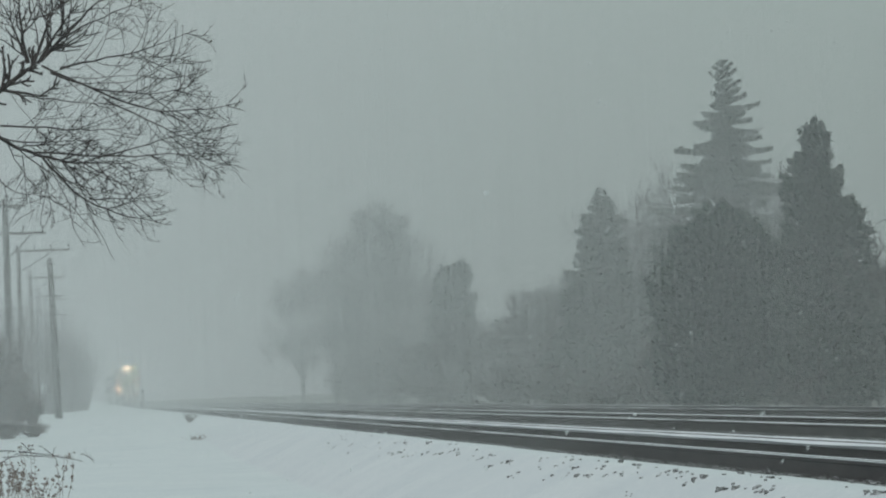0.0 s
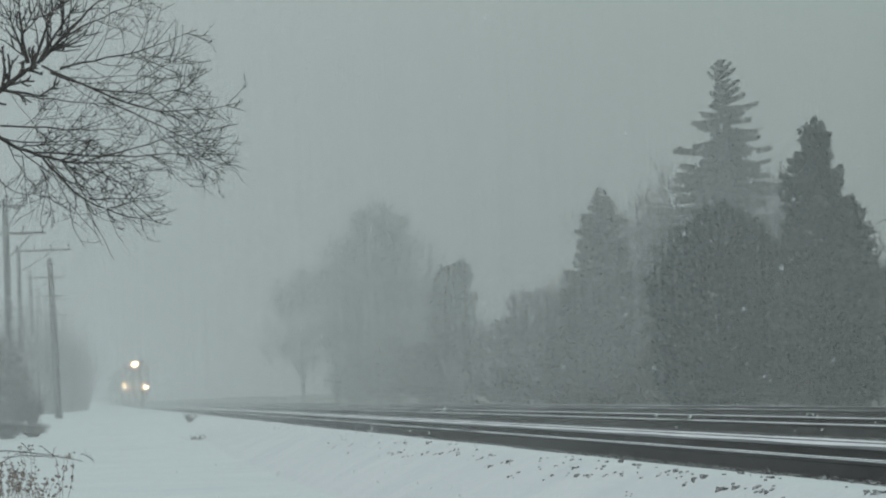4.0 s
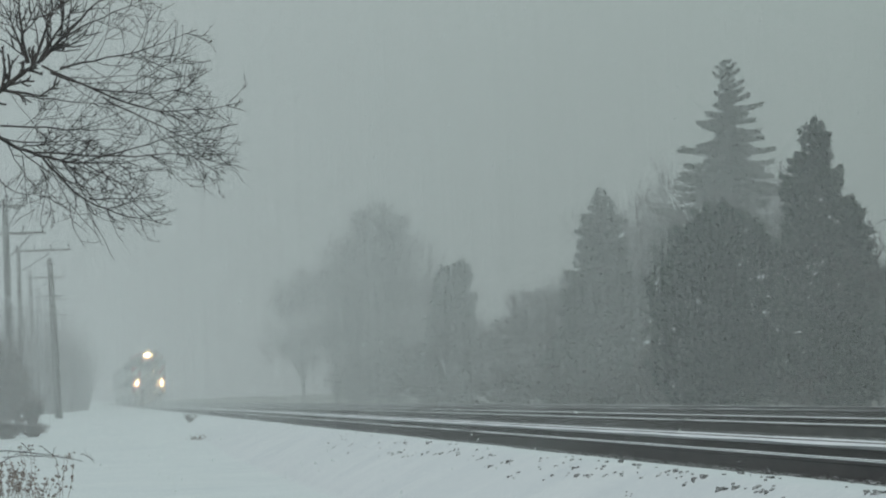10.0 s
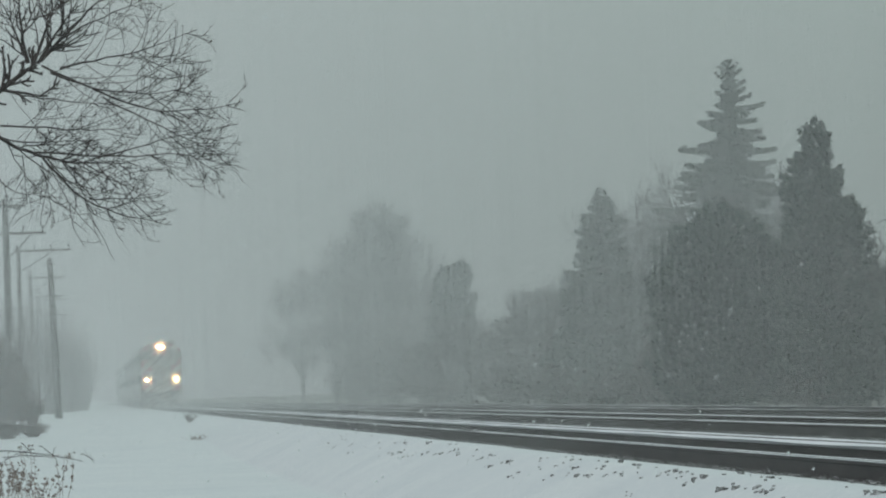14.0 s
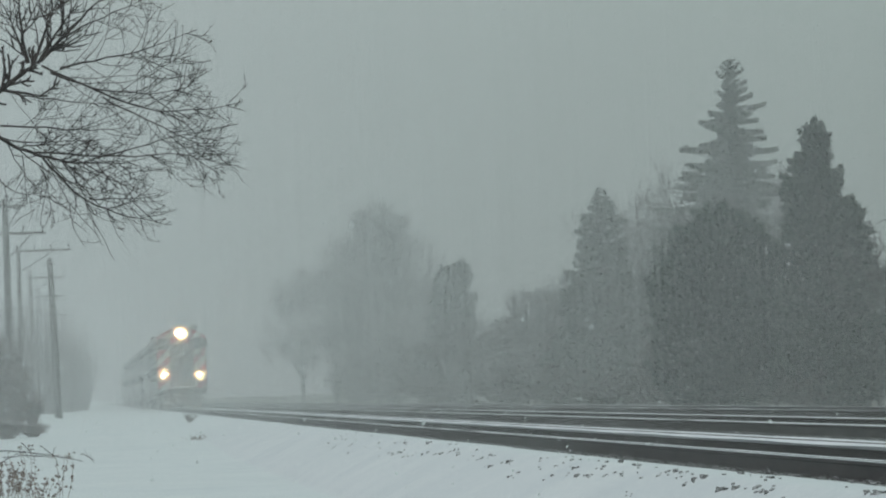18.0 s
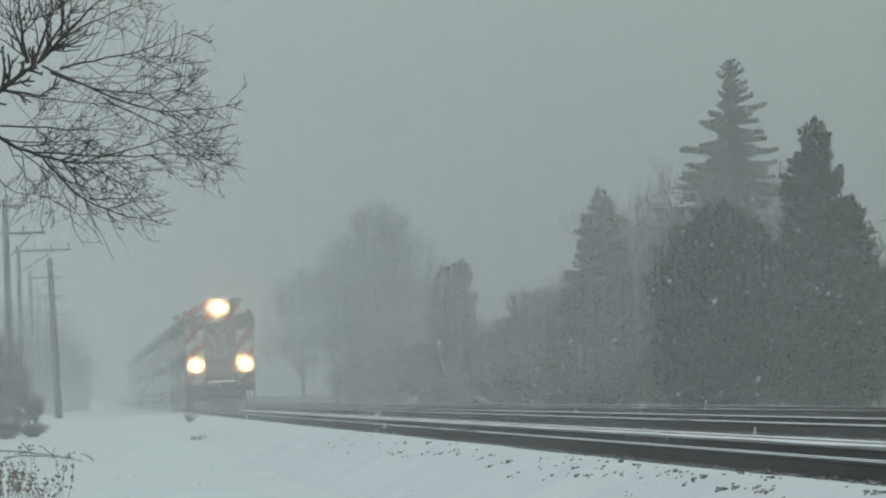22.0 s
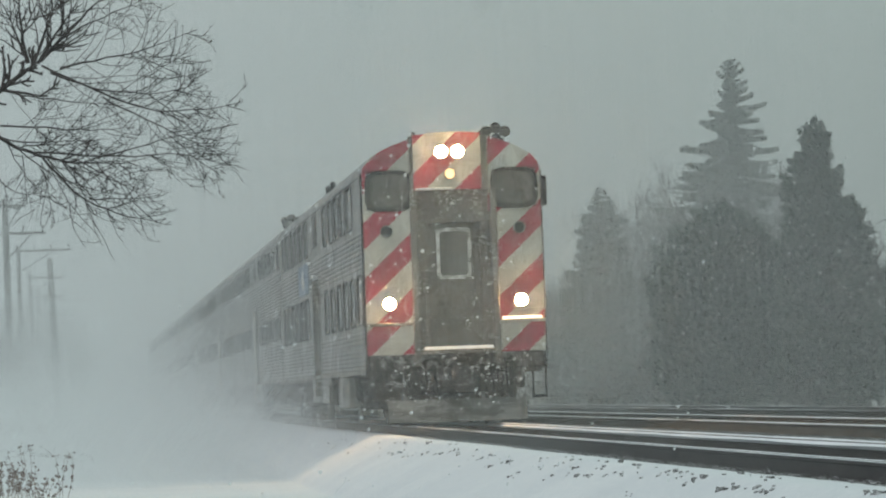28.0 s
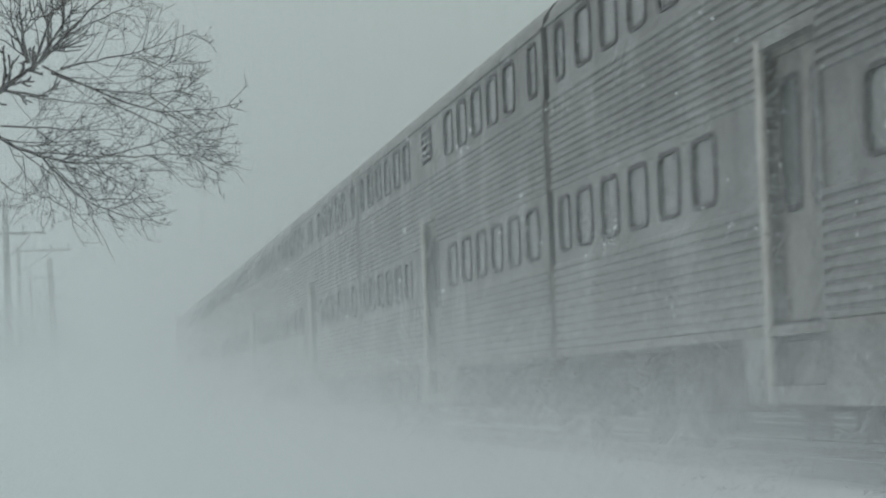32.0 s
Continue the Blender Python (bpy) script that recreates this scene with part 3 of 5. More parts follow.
def lumpy_evergreen(name, x, y, label, seed, mat, lumps, leaf=0.13):
    """A dense evergreen of many upright plumes. lumps: offset aside, height of the centre, radius, half height."""
    r = np.random.RandomState(seed)
    root = tagged(new(name), label, "tree", "trees beyond the tracks")
    root.location = (x, y, float(ground_z(x, y)) - 0.05)
    tr, quads = Geo(), []
    top = max(l[1] + l[3] for l in lumps)
    tr.tube([(0, 0, 0), (0, 0, top * 0.5), (0, 0, top * 0.93)], [0.17, 0.11, 0.015], 7)
    for lx, lz, lr, lh in lumps:
        n = int(26 + 55 * lr * lh)
        for k in range(n):                       # one plume each
            v = r.normal(size=3)
            v /= np.linalg.norm(v)
            q = r.uniform(0.72, 1.0)
            p = np.array((lx, 0, lz)) + v * q * np.array((lr, lr, lh))
            if p[2] < 0.2:
                continue
            out = v * np.array((1, 1, 0.4)) + np.array((0, 0, 0.75))
            out /= np.linalg.norm(out)
            size = r.uniform(0.30, 0.62) * min(1.0, 0.5 + 0.35 * lr)
            tr.tube([(lx * 0.8, 0, max(0.3, p[2] - 0.7 * lr)), p], [0.03, 0.006], 3, False)
            m = 46
            t = r.uniform(-0.6, 1.0, m)
            c = p + np.outer(t * size, out) + r.normal(size=(m, 3)) * size * (0.30 * (1.1 - 0.7 * np.abs(t)))[:, None]
            ax = r.normal(size=(m, 3)) * 0.6 + out
            ax /= np.linalg.norm(ax, axis=1)[:, None]
            sd = np.cross(ax, r.normal(size=(m, 3)))
            sd /= np.linalg.norm(sd, axis=1)[:, None] + 1e-6
            L = leaf * r.uniform(0.6, 1.3, m)[:, None]
            W = L * r.uniform(0.3, 0.5, m)[:, None]
            quads.append(np.stack([c - ax * L, c + sd * W, c + ax * L, c - sd * W], 1))
    part("trunk", tr, M_BARK, root)
    part("crown", triangles("crown", np.concatenate(quads).reshape(-1, 3), mat, 4), None, root)
    return root


def grow(geo, p, d, length, radius, depth, r, up=0.12, spread=0.55, rmin=0.0022, kids=(2, 3), n=None):
    """A limb that wanders, tapers and throws side limbs."""
    segs = 5 if depth > 1 else 3
    pts, rad, dirs = [p.copy()], [radius], [d.copy()]
    for i in range(segs):
        d = d + Vector((r.uniform(-1, 1), r.uniform(-1, 1), r.uniform(-1, 1))) * 0.16
        d.z += up * 0.25
        d.normalize()
        pts.append(pts[-1] + d * (length / segs))
        rad.append(radius * (1 - 0.62 * (i + 1) / segs))
        dirs.append(d.copy())
    geo.tube(pts, rad, n or (6 if radius > 0.03 else 4 if radius > 0.01 else 3), False)
    if depth <= 0:
        return
    for k in range(r.randint(*kids) + 1):
        i = r.randint(1, segs)
        side = dirs[i].cross(Vector((r.uniform(-1, 1), r.uniform(-1, 1), r.uniform(-1, 1)))).normalized()
        nd = (dirs[i] + side * spread * r.uniform(0.6, 1.4)).normalized()
        grow(geo, pts[i], nd, length * r.uniform(0.5, 0.78), max(rad[i] * 0.62, rmin), depth - 1, r, up, spread, rmin, kids)


def bare_tree(name, x, y, height, label, seed, depth=5, crown=0.55, fine=0.0014, trunk_r=None, group="trees beyond the tracks", lean=(0, 0), lobes=()):
    r = random.Random(seed)
    root = tagged(new(name), label, "tree", group)
    root.location = (x, y, float(ground_z(x, y)) - 0.05)
    tr, br = Geo(), Geo()
    R = trunk_r or height * 0.018
    top = Vector((lean[0], lean[1], height * 0.45))
    tr.tube([(0, 0, 0), top * 0.5, top], [R * 1.25, R, R * 0.75], 8)
    for k in range(9):
        a = 2 * math.pi * k / 9 + r.uniform(-0.3, 0.3)
        z = r.uniform(0.5, 1.0)
        d = Vector((math.cos(a) * crown, math.sin(a) * crown, r.uniform(0.45, 1.1))).normalized()
        grow(br, top * z, d, height * r.uniform(0.24, 0.34), R * 0.45, depth, r, 0.10, 0.6, height * fine)
    grow(br, top, Vector((0, 0, 1)), height * 0.32, R * 0.6, depth, r, 0.1, 0.6, height * fine)
    part("trunk", tr, M_BARK, root)
    part("crown", br, M_TWIG, root)
    # sprays of fine twigs that round the crown off
    q = np.random.RandomState(seed)
    tufts = []
    for lx, lz, lr, n in lobes:
        u = q.normal(size=(n, 3))
        u /= np.linalg.norm(u, axis=1)[:, None]
        ragged = 0.86 + 0.16 * np.sin(5 * u[:, 0] + 3 * u[:, 2] + seed) + 0.12 * np.sin(9 * u[:, 2] - 7 * u[:, 0] + 2 * seed)
        p = np.array((lx, 0, lz)) + u * (lr * (0.30 + 0.78 * q.uniform(0, 1, n) ** 0.6) * ragged)[:, None]
        ax = u + 0.8 * q.normal(size=(n, 3)) + np.array((0, 0, 0.4))
        ax /= np.linalg.norm(ax, axis=1)[:, None]
        side = np.cross(ax, q.normal(size=(n, 3)))
        side /= np.linalg.norm(side, axis=1)[:, None] + 1e-6
        L, W = lr * q.uniform(0.10, 0.24, (n, 1)), q.uniform(0.018, 0.042, (n, 1))
        tufts.append(np.stack([p - ax * L, p + side * W, p + ax * L, p - side * W], 1))
    if tufts:
        part("twig_spray", triangles("twig_spray", np.concatenate(tufts).reshape(-1, 3), M_TWIG, 4), None, root)
    return root


fir = open_spruce("spruce_tree", 31.0, 175, 16.35, 0.60, "tall spruce with an open ragged top and sagging tiered limbs", 3, M_SPRUCE)
lumpy_evergreen("cedar_tree", 22.4, 131, "broad dense dark evergreen standing before the tall spruce", 5, M_CEDAR,
                ((0.0, 3.6, 2.0, 2.7), (-0.5, 2.0, 1.7, 1.9), (0.7, 2.2, 1.8, 2.1), (-0.85, 4.2, 1.25, 1.5), (0.2, 5.7, 1.35, 1.3), (1.1, 5.0, 1.2, 1.6), (-0.2, 1.0, 1.5, 1.1), (0.75, 6.2, 0.8, 0.8)))
lumpy_evergreen("cedar_tree", 24.0, 120, "columnar dense evergreen with a blunt lumpy top", 6, M_CEDAR,
                ((0.05, 8.5, 0.42, 0.75), (0.0, 7.5, 0.66, 0.9), (-0.45, 6.9, 0.50, 0.8), (0.35, 6.4, 0.8, 1.2), (0.0, 5.2, 1.1, 1.6), (0.1, 3.4, 1.3, 2.0), (0.0, 1.6, 1.35, 1.5)))
lumpy_evergreen("cedar_tree", 25.15, 121, "lower dense evergreen with drooping outer plumes beside the columnar one", 16, M_CEDAR,
                ((0.15, 5.9, 0.45, 0.7), (0.0, 5.0, 0.75, 1.0), (0.2, 3.9, 0.85, 1.2), (0.0, 2.4, 1.0, 1.4), (0.1, 1.0, 1.0, 1.0)))
conifer("spruce_tree", 24.75, 175, 10.5, 3.6, "pointed spruce, hazy in the snowfall", 8, M_SPRUCE, droop=0.30, whorl=0.19, per=17, spray=70, leaf=0.12, shape=0.68, up_tip=0.12)
lumpy_evergreen("spruce_tree", 25.4, 252, "distant dense evergreen with a double top, pale in the snowfall", 9, M_SPRUCE,
                ((0.55, 8.7, 0.45, 0.9), (-0.45, 8.2, 0.6, 1.0), (0.0, 6.9, 1.25, 1.2), (-0.2, 5.2, 1.5, 1.6), (-0.5, 3.2, 1.8, 1.9), (-0.3, 1.4, 1.9, 1.4)), 0.2)
conifer("spruce_tree", 27.4, 172, 8.4, 2.8, "bushy spruce in the hazy row of trees", 12, M_SPRUCE, droop=0.1, whorl=0.30, per=12, spray=54, leaf=0.16, shape=0.5)
for i, (x, y, h, lobes) in enumerate(((25.4, 318, 14.5, ((0.3, 13.6, 3.0, 2600), (-1.1, 15.4, 1.6, 560), (1.8, 15.2, 1.6, 480), (0.4, 16.2, 1.6, 460), (3.3, 13.4, 1.5, 340), (-3.0, 13.2, 1.6, 420), (-2.0, 12.0, 2.0, 500), (2.2, 11.6, 2.0, 620), (-0.6, 10.4, 2.6, 1000), (3.4, 10.0, 2.0, 480))),
                                      (22.0, 320, 10.5, ((-0.2, 10.6, 2.3, 760), (-2.2, 9.9, 2.2, 680), (-3.9, 9.3, 1.8, 420), (0.9, 8.8, 2.0, 520), (0.6, 6.2, 2.0, 420), (0.2, 3.8, 1.8, 340))), (23.8, 400, 10.6, ((-1.5, 10.9, 2.3, 420), (0.2, 9.0, 2.2, 380), (-1.0, 6.4, 2.0, 300), (0.3, 4.0, 1.8, 220))),
                                      (28.6, 312, 10.0, ((0, 8.6, 2.0, 560), (0.6, 6.0, 1.8, 420))), (25.0, 326, 9.0, ((-0.4, 6.4, 2.4, 800), (0.6, 3.6, 2.2, 600))))):
    bare_tree("deciduous_tree", x, y, h, "big leafless tree, a grey ghost in the snowfall", 20 + i, 4, 0.62, 0.0020, trunk_r=0.22, lobes=lobes)
for i, (x, y, h, lobes) in enumerate(((25.0, 205, 6.4, ((0.0, 5.2, 1.5, 900), (0.8, 3.8, 1.6, 800))), (27.2, 212, 7.2, ((0.2, 5.4, 1.7, 900), (-0.6, 3.6, 1.7, 800))), (28.6, 203, 7.0, ((0, 4.6, 1.7, 900),)), (38.5, 214, 14.5, ((-1.0, 12.4, 2.2, 420), (0.6, 11.0, 2.4, 520))),
                                      (35.0, 222, 12.5, ((-0.6, 10.6, 2.1, 520), (0.6, 8.6, 2.3, 600))), (25.7, 112, 6.6, ()), (23.9, 228, 6.2, ((0, 4.2, 1.7, 800),)), (33.0, 214, 11.4, ((0.4, 9.3, 2.0, 520), (-0.4, 7.6, 2.2, 600))))):
    bare_tree("deciduous_tree", x, y, h, "small leafless tree in the hazy row beyond the tracks", 40 + i, 4, 0.66, 0.0018, lobes=lobes)
for i, (x, y, h, w) in enumerate(((24.3, 212, 5.2, 2.6), (26.2, 206, 5.6, 2.6), (25.0, 196, 4.6, 2.4), (27.6, 190, 5.6, 2.6), (24.4, 182, 3.8, 2.2), (26.2, 162, 4.4, 2.4), (24.2, 153, 3.6, 2.2), (25.6, 146, 4.0, 2.2),
                                     (22.0, 236, 4.2, 2.6), (22.4, 268, 5.0, 3.0), (21.6, 292, 4.6, 3.0), (25.6, 137, 2.4, 1.8), (24.3, 139, 2.2, 1.6), (27.0, 137, 2.6, 1.8), (21.4, 150, 1.8, 1.6), (22.6, 148, 2.0, 1.6), (20.6, 160, 2.0, 1.8), (19.6, 172, 1.8, 1.8), (22.8, 118, 1.3, 1.0), (28.2, 131, 4.4, 2.2), (27.6, 118, 3.0, 1.8), (25.8, 128, 3.2, 2.0))):
    conifer("shrub", x, y, h, w, "grey-brown leafless thicket in the tree row", 70 + i, M_THICKET, droop=-0.7, whorl=0.26, per=10, spray=34, leaf=0.15, shape=0.55)


# ------------------------------------------------------------------ utility poles
def pole(x, y, height, arms, label, tilt=0.0, r=0.16):
    root = tagged(new("utility_pole"), label, "utility pole", "row of utility poles")
    root.location = (x, y, float(ground_z(x, y)) - 0.1)
    root.rotation_euler = (0, radians(tilt), 0)
    part("shaft", Geo().tube([(0, 0, 0), (0, 0, height * 0.5), (0, 0, height)], [r * 1.15, r, r * 0.8], 10), M_POLE, root, smooth=True)
    for z, x0, x1 in arms:
        arm = part("crossarm", Geo().box((x0, -0.20, z - 0.06), (x1, -0.09, z + 0.06), 0.01), M_POLE, root)
        xs = [x0 + 0.12 + (x1 - x0 - 0.24) * k / 3 for k in range(4)]
        for px in xs:
            ins = Geo().tube([(px, -0.145, z + 0.06), (px, -0.145, z + 0.17), (px, -0.145, z + 0.19), (px, -0.145, z + 0.27), (px, -0.145, z + 0.30)], [0.02, 0.02, 0.055, 0.06, 0.03], 8)
            i = part("insulator", ins, M_IRON, arm)
        side = 1 if x1 > -x0 else -1
        reach = (x1 if side > 0 else -x0) * 0.65
        part("brace", Geo().tube([(0, -0.16, z - 1.1), (side * reach, -0.17, z - 0.05)], [0.03, 0.03], 5), M_IRON, root)
    return root


pole(-2.78, 156, 9.25, ((8.95, -0.8, 0.85), (7.82, -1.0, 1.62)), "tall weathered wooden pole with two crossarms", r=0.155)
pole(-2.80, 190, 8.65, ((8.45, -0.2, 2.65),), "weathered pole with one long crossarm reaching over the track side", r=0.13)
pole(-2.82, 240, 9.2, ((8.75, -0.2, 2.2), (7.55, -0.2, 2.15)), "distant pole with crossarms, faint in the snow", r=0.15)
pole(-2.84, 292, 9.4, ((8.75, -0.2, 2.2), (7.55, -0.2, 2.15)), "distant pole with crossarms, faint in the snow", r=0.15)
pole(-0.86, 161, 6.95, (), "bare leaning wooden pole with no crossarm", tilt=-1.6, r=0.15)


# ------------------------------------------------------------------ the train
SIDE = 1.50
ARC = [(1.50, 4.25), (1.47, 4.38), (1.36, 4.52), (1.18, 4.63), (0.98, 4.72), (0.60, 4.85), (0.30, 4.88), (0.0, 4.89)]
ROOF = [(-x, z) for x, z in ARC] + [(x, z) for x, z in reversed(ARC[:-1])]


def pane_material():
    """Window glass: clear, with gloss that grows at a glancing angle."""
    m = bpy.data.materials.new("coach_window_glass")
    m.use_nodes = True
    n, l = m.node_tree.nodes, m.node_tree.links
    n.clear()
    out, mix = n.new("ShaderNodeOutputMaterial"), n.new("ShaderNodeMixShader")
    tr, gl, fr = n.new("ShaderNodeBsdfTransparent"), n.new("ShaderNodeBsdfGlossy"), n.new("ShaderNodeFresnel")
    tr.inputs["Color"].default_value = (0.42, 0.48, 0.47, 1)
    gl.inputs["Color"].default_value = (0.9, 0.9, 0.9, 1)
    gl.inputs["Roughness"].default_value = 0.16
    fr.inputs["IOR"].default_value = 1.5
    l.new(fr.outputs[0], mix.inputs[0])
    l.new(tr.outputs[0], mix.inputs[1])
    l.new(gl.outputs[0], mix.inputs[2])
    film, pale_coat, nz, mr = n.new("ShaderNodeMixShader"), n.new("ShaderNodeBsdfDiffuse"), n.new("ShaderNodeTexNoise"), n.new("ShaderNodeMapRange")
    pale_coat.inputs["Color"].default_value = (0.34, 0.36, 0.345, 1)      # grey diffuse layer mixed over the glass, uneven at random
    nz.inputs["Scale"].default_value = 1.7
    co = n.new("ShaderNodeTexCoord")
    l.new(co.outputs["Object"], nz.inputs["Vector"])
    mr.inputs["From Min"].default_value, mr.inputs["From Max"].default_value = 0.3, 0.7
    mr.inputs["To Min"].default_value, mr.inputs["To Max"].default_value = 0.26, 0.52
    l.new(nz.outputs["Fac"], mr.inputs["Value"])
    l.new(mr.outputs["Result"], film.inputs[0])
    l.new(mix.outputs[0], film.inputs[1])
    l.new(pale_coat.outputs[0], film.inputs[2])
    l.new(film.outputs[0], out.inputs["Surface"])
    return m


M_PANE = pane_material()
PITCH_W = 1.68
CAB = dict(low=[(0.56, 1.80), (2.30, 3.44), (3.98, 5.12), (5.70, 6.82), (7.42, 8.56), (9.15, 10.25), (15.3, 16.5), (16.95, 18.1), (18.65, 19.8), (20.35, 21.5), (22.05, 23.2), (23.75, 24.6)],
           up=[(2.50, 3.75), (4.30, 5.42), (5.90, 7.00), (7.52, 8.62), (9.22, 10.32), (15.3, 16.35), (17.0, 18.1), (18.75, 19.85), (20.45, 21.5), (22.2, 23.3), (23.9, 24.65)],
           lz=(1.75, 2.57), uz=(3.44, 4.20))
COACH = dict(low=[(0.90 + 1.70 * k, 1.92 + 1.70 * k) for k in range(6)] + [(15.9 + 1.70 * k, 16.92 + 1.70 * k) for k in range(5)] + [(24.3, 25.05)],
             up=[(0.62, 1.30)] + [(2.60 + 1.70 * k, 3.62 + 1.70 * k) for k in range(5)] + [(15.6 + 1.70 * k, 16.6 + 1.70 * k) for k in range(5)] + [(24.3, 24.95)],
             lz=(1.95, 2.46), uz=(3.64, 4.16))
DOOR = (11.80, 14.05)


def fluted(geo, x, y0, y1, z0, z1, pitch=0.078, depth=0.022):
    """A horizontal fluted sheet, ribs standing out to the camera's side."""
    n = max(1, round((z1 - z0) / pitch))
    h = (z1 - z0) / n
    s = 1 if x < 0 else -1
    prof = []
    for i in range(n):
        a = z0 + i * h
        prof += [(x, a), (x - s * depth, a + 0.22 * h), (x - s * depth, a + 0.62 * h), (x, a + 0.84 * h)]
    prof.append((x, z1))
    v = [(px, y0, pz) for px, pz in prof] + [(px, y1, pz) for px, pz in prof]
    k = len(prof)
    geo.add(v, [(i, i + 1, k + i + 1, k + i) for i in range(k - 1)])


def window_band(geo, x, y0, y1, z0, z1, holes, hz, t=0.06):
    """A flat band of wall with holes right through it."""
    xa, xb = (x, x + t) if x < 0 else (x - t, x)
    geo.box((xa, y0, z0), (xb, y1, hz[0]))
    geo.box((xa, y0, hz[1]), (xb, y1, z1))
    at = y0
    for a, b in [h for h in holes if h[0] > y0 and h[1] < y1]:
        geo.box((xa, at, hz[0]), (xb, a, hz[1]))
        at = b
    geo.box((xa, at, hz[0]), (xb, y1, hz[1]))


def coach_window(parent, y0, y1, z0, z1):
    w = part("window", Geo().ring(rounded(y0 - 0.035, y1 + 0.035, z0 - 0.026, z1 + 0.026, 0.16), rounded(y0 + 0.012, y1 - 0.012, z0 + 0.010, z1 - 0.010, 0.13), "x", -SIDE - 0.018, -SIDE + 0.055), M_RUBBER, parent)
    part("pane", Geo().prism(rounded(y0 + 0.005, y1 - 0.005, z0 + 0.004, z1 - 0.004, 0.13), "x", -SIDE + 0.012, -SIDE + 0.022), M_PANE, w)
    return w


def truck(parent, y):
    """A four-wheeled bogie."""
    t = new("truck")
    t.parent = parent
    t.location = (0, y, 0)
    for s in (-1, 1):
        side = Geo()
        side.prism([(-1.85, 0.62), (-1.85, 0.50), (-1.05, 0.48), (-0.7, 0.34), (0.7, 0.34), (1.05, 0.48), (1.85, 0.50), (1.85, 0.62), (1.0, 0.72), (-1.0, 0.72)], "x", s * 1.02 - 0.07, s * 1.02 + 0.07)
        part("side_frame", side, M_DARK, t)
        for yy in (-1.3, 1.3):
            part("journal_box", Geo().box((s * 1.12 - 0.10, yy - 0.17, 0.30), (s * 1.12 + 0.10, yy + 0.17, 0.62), 0.03), M_IRON, t)
        for yy in (-0.35, 0.35):
            part("spring", Geo().tube([(s * 1.05, yy, 0.36), (s * 1.05, yy, 0.92)], [0.11, 0.11], 10), M_IRON, t)
        part("brake_cylinder", Geo().tube([(s * 1.16, -0.95, 0.80), (s * 1.16, -0.45, 0.80)], [0.10, 0.10], 10), M_IRON, t)
        cake = Geo()
        q = random.Random(int(31 + s + y))
        for k in range(26):
            cy, cz, cs = q.uniform(-1.8, 1.8), q.uniform(0.44, 0.74), q.uniform(0.03, 0.09)
            cake.tube([(s * 1.10, cy, cz - cs * 0.6), (s * 1.13, cy, cz), (s * 1.09, cy, cz + cs * 0.6)], [cs * 0.4, cs, cs * 0.3], 5)
        tagged(part("snow_cake", cake, M_CAKED, t, "grey snow caked on the side frame"), kind="stuff")
    part("bolster", Geo().box((-1.1, -0.25, 0.60), (1.1, 0.25, 0.93), 0.03), M_DARK, t)
    for yy in (-1.3, 1.3):
        ws = Geo().tube([(-0.95, 0, 0), (0.95, 0, 0)], [0.08, 0.08], 10)
        for s in (-1, 1):
            x = s * GAUGE / 2
            ws.tube([(x - s * 0.05, 0, 0), (x - s * 0.025, 0, 0), (x - s * 0.02, 0, 0), (x + s * 0.11, 0, 0)], [0.485, 0.485, 0.462, 0.455], 28)
            for k in range(6):
                a = math.pi * k / 3
                ws.tube([(x + s * 0.10, 0.26 * math.cos(a), 0.26 * math.sin(a)), (x + s * 0.125, 0.26 * math.cos(a), 0.26 * math.sin(a))], [0.05, 0.04], 8)
        w = part("wheelset", ws, M_IRON, t)
        w.location = (0, yy, 0.457)
        WHEELS.append(w)
    return t


WHEELS = []


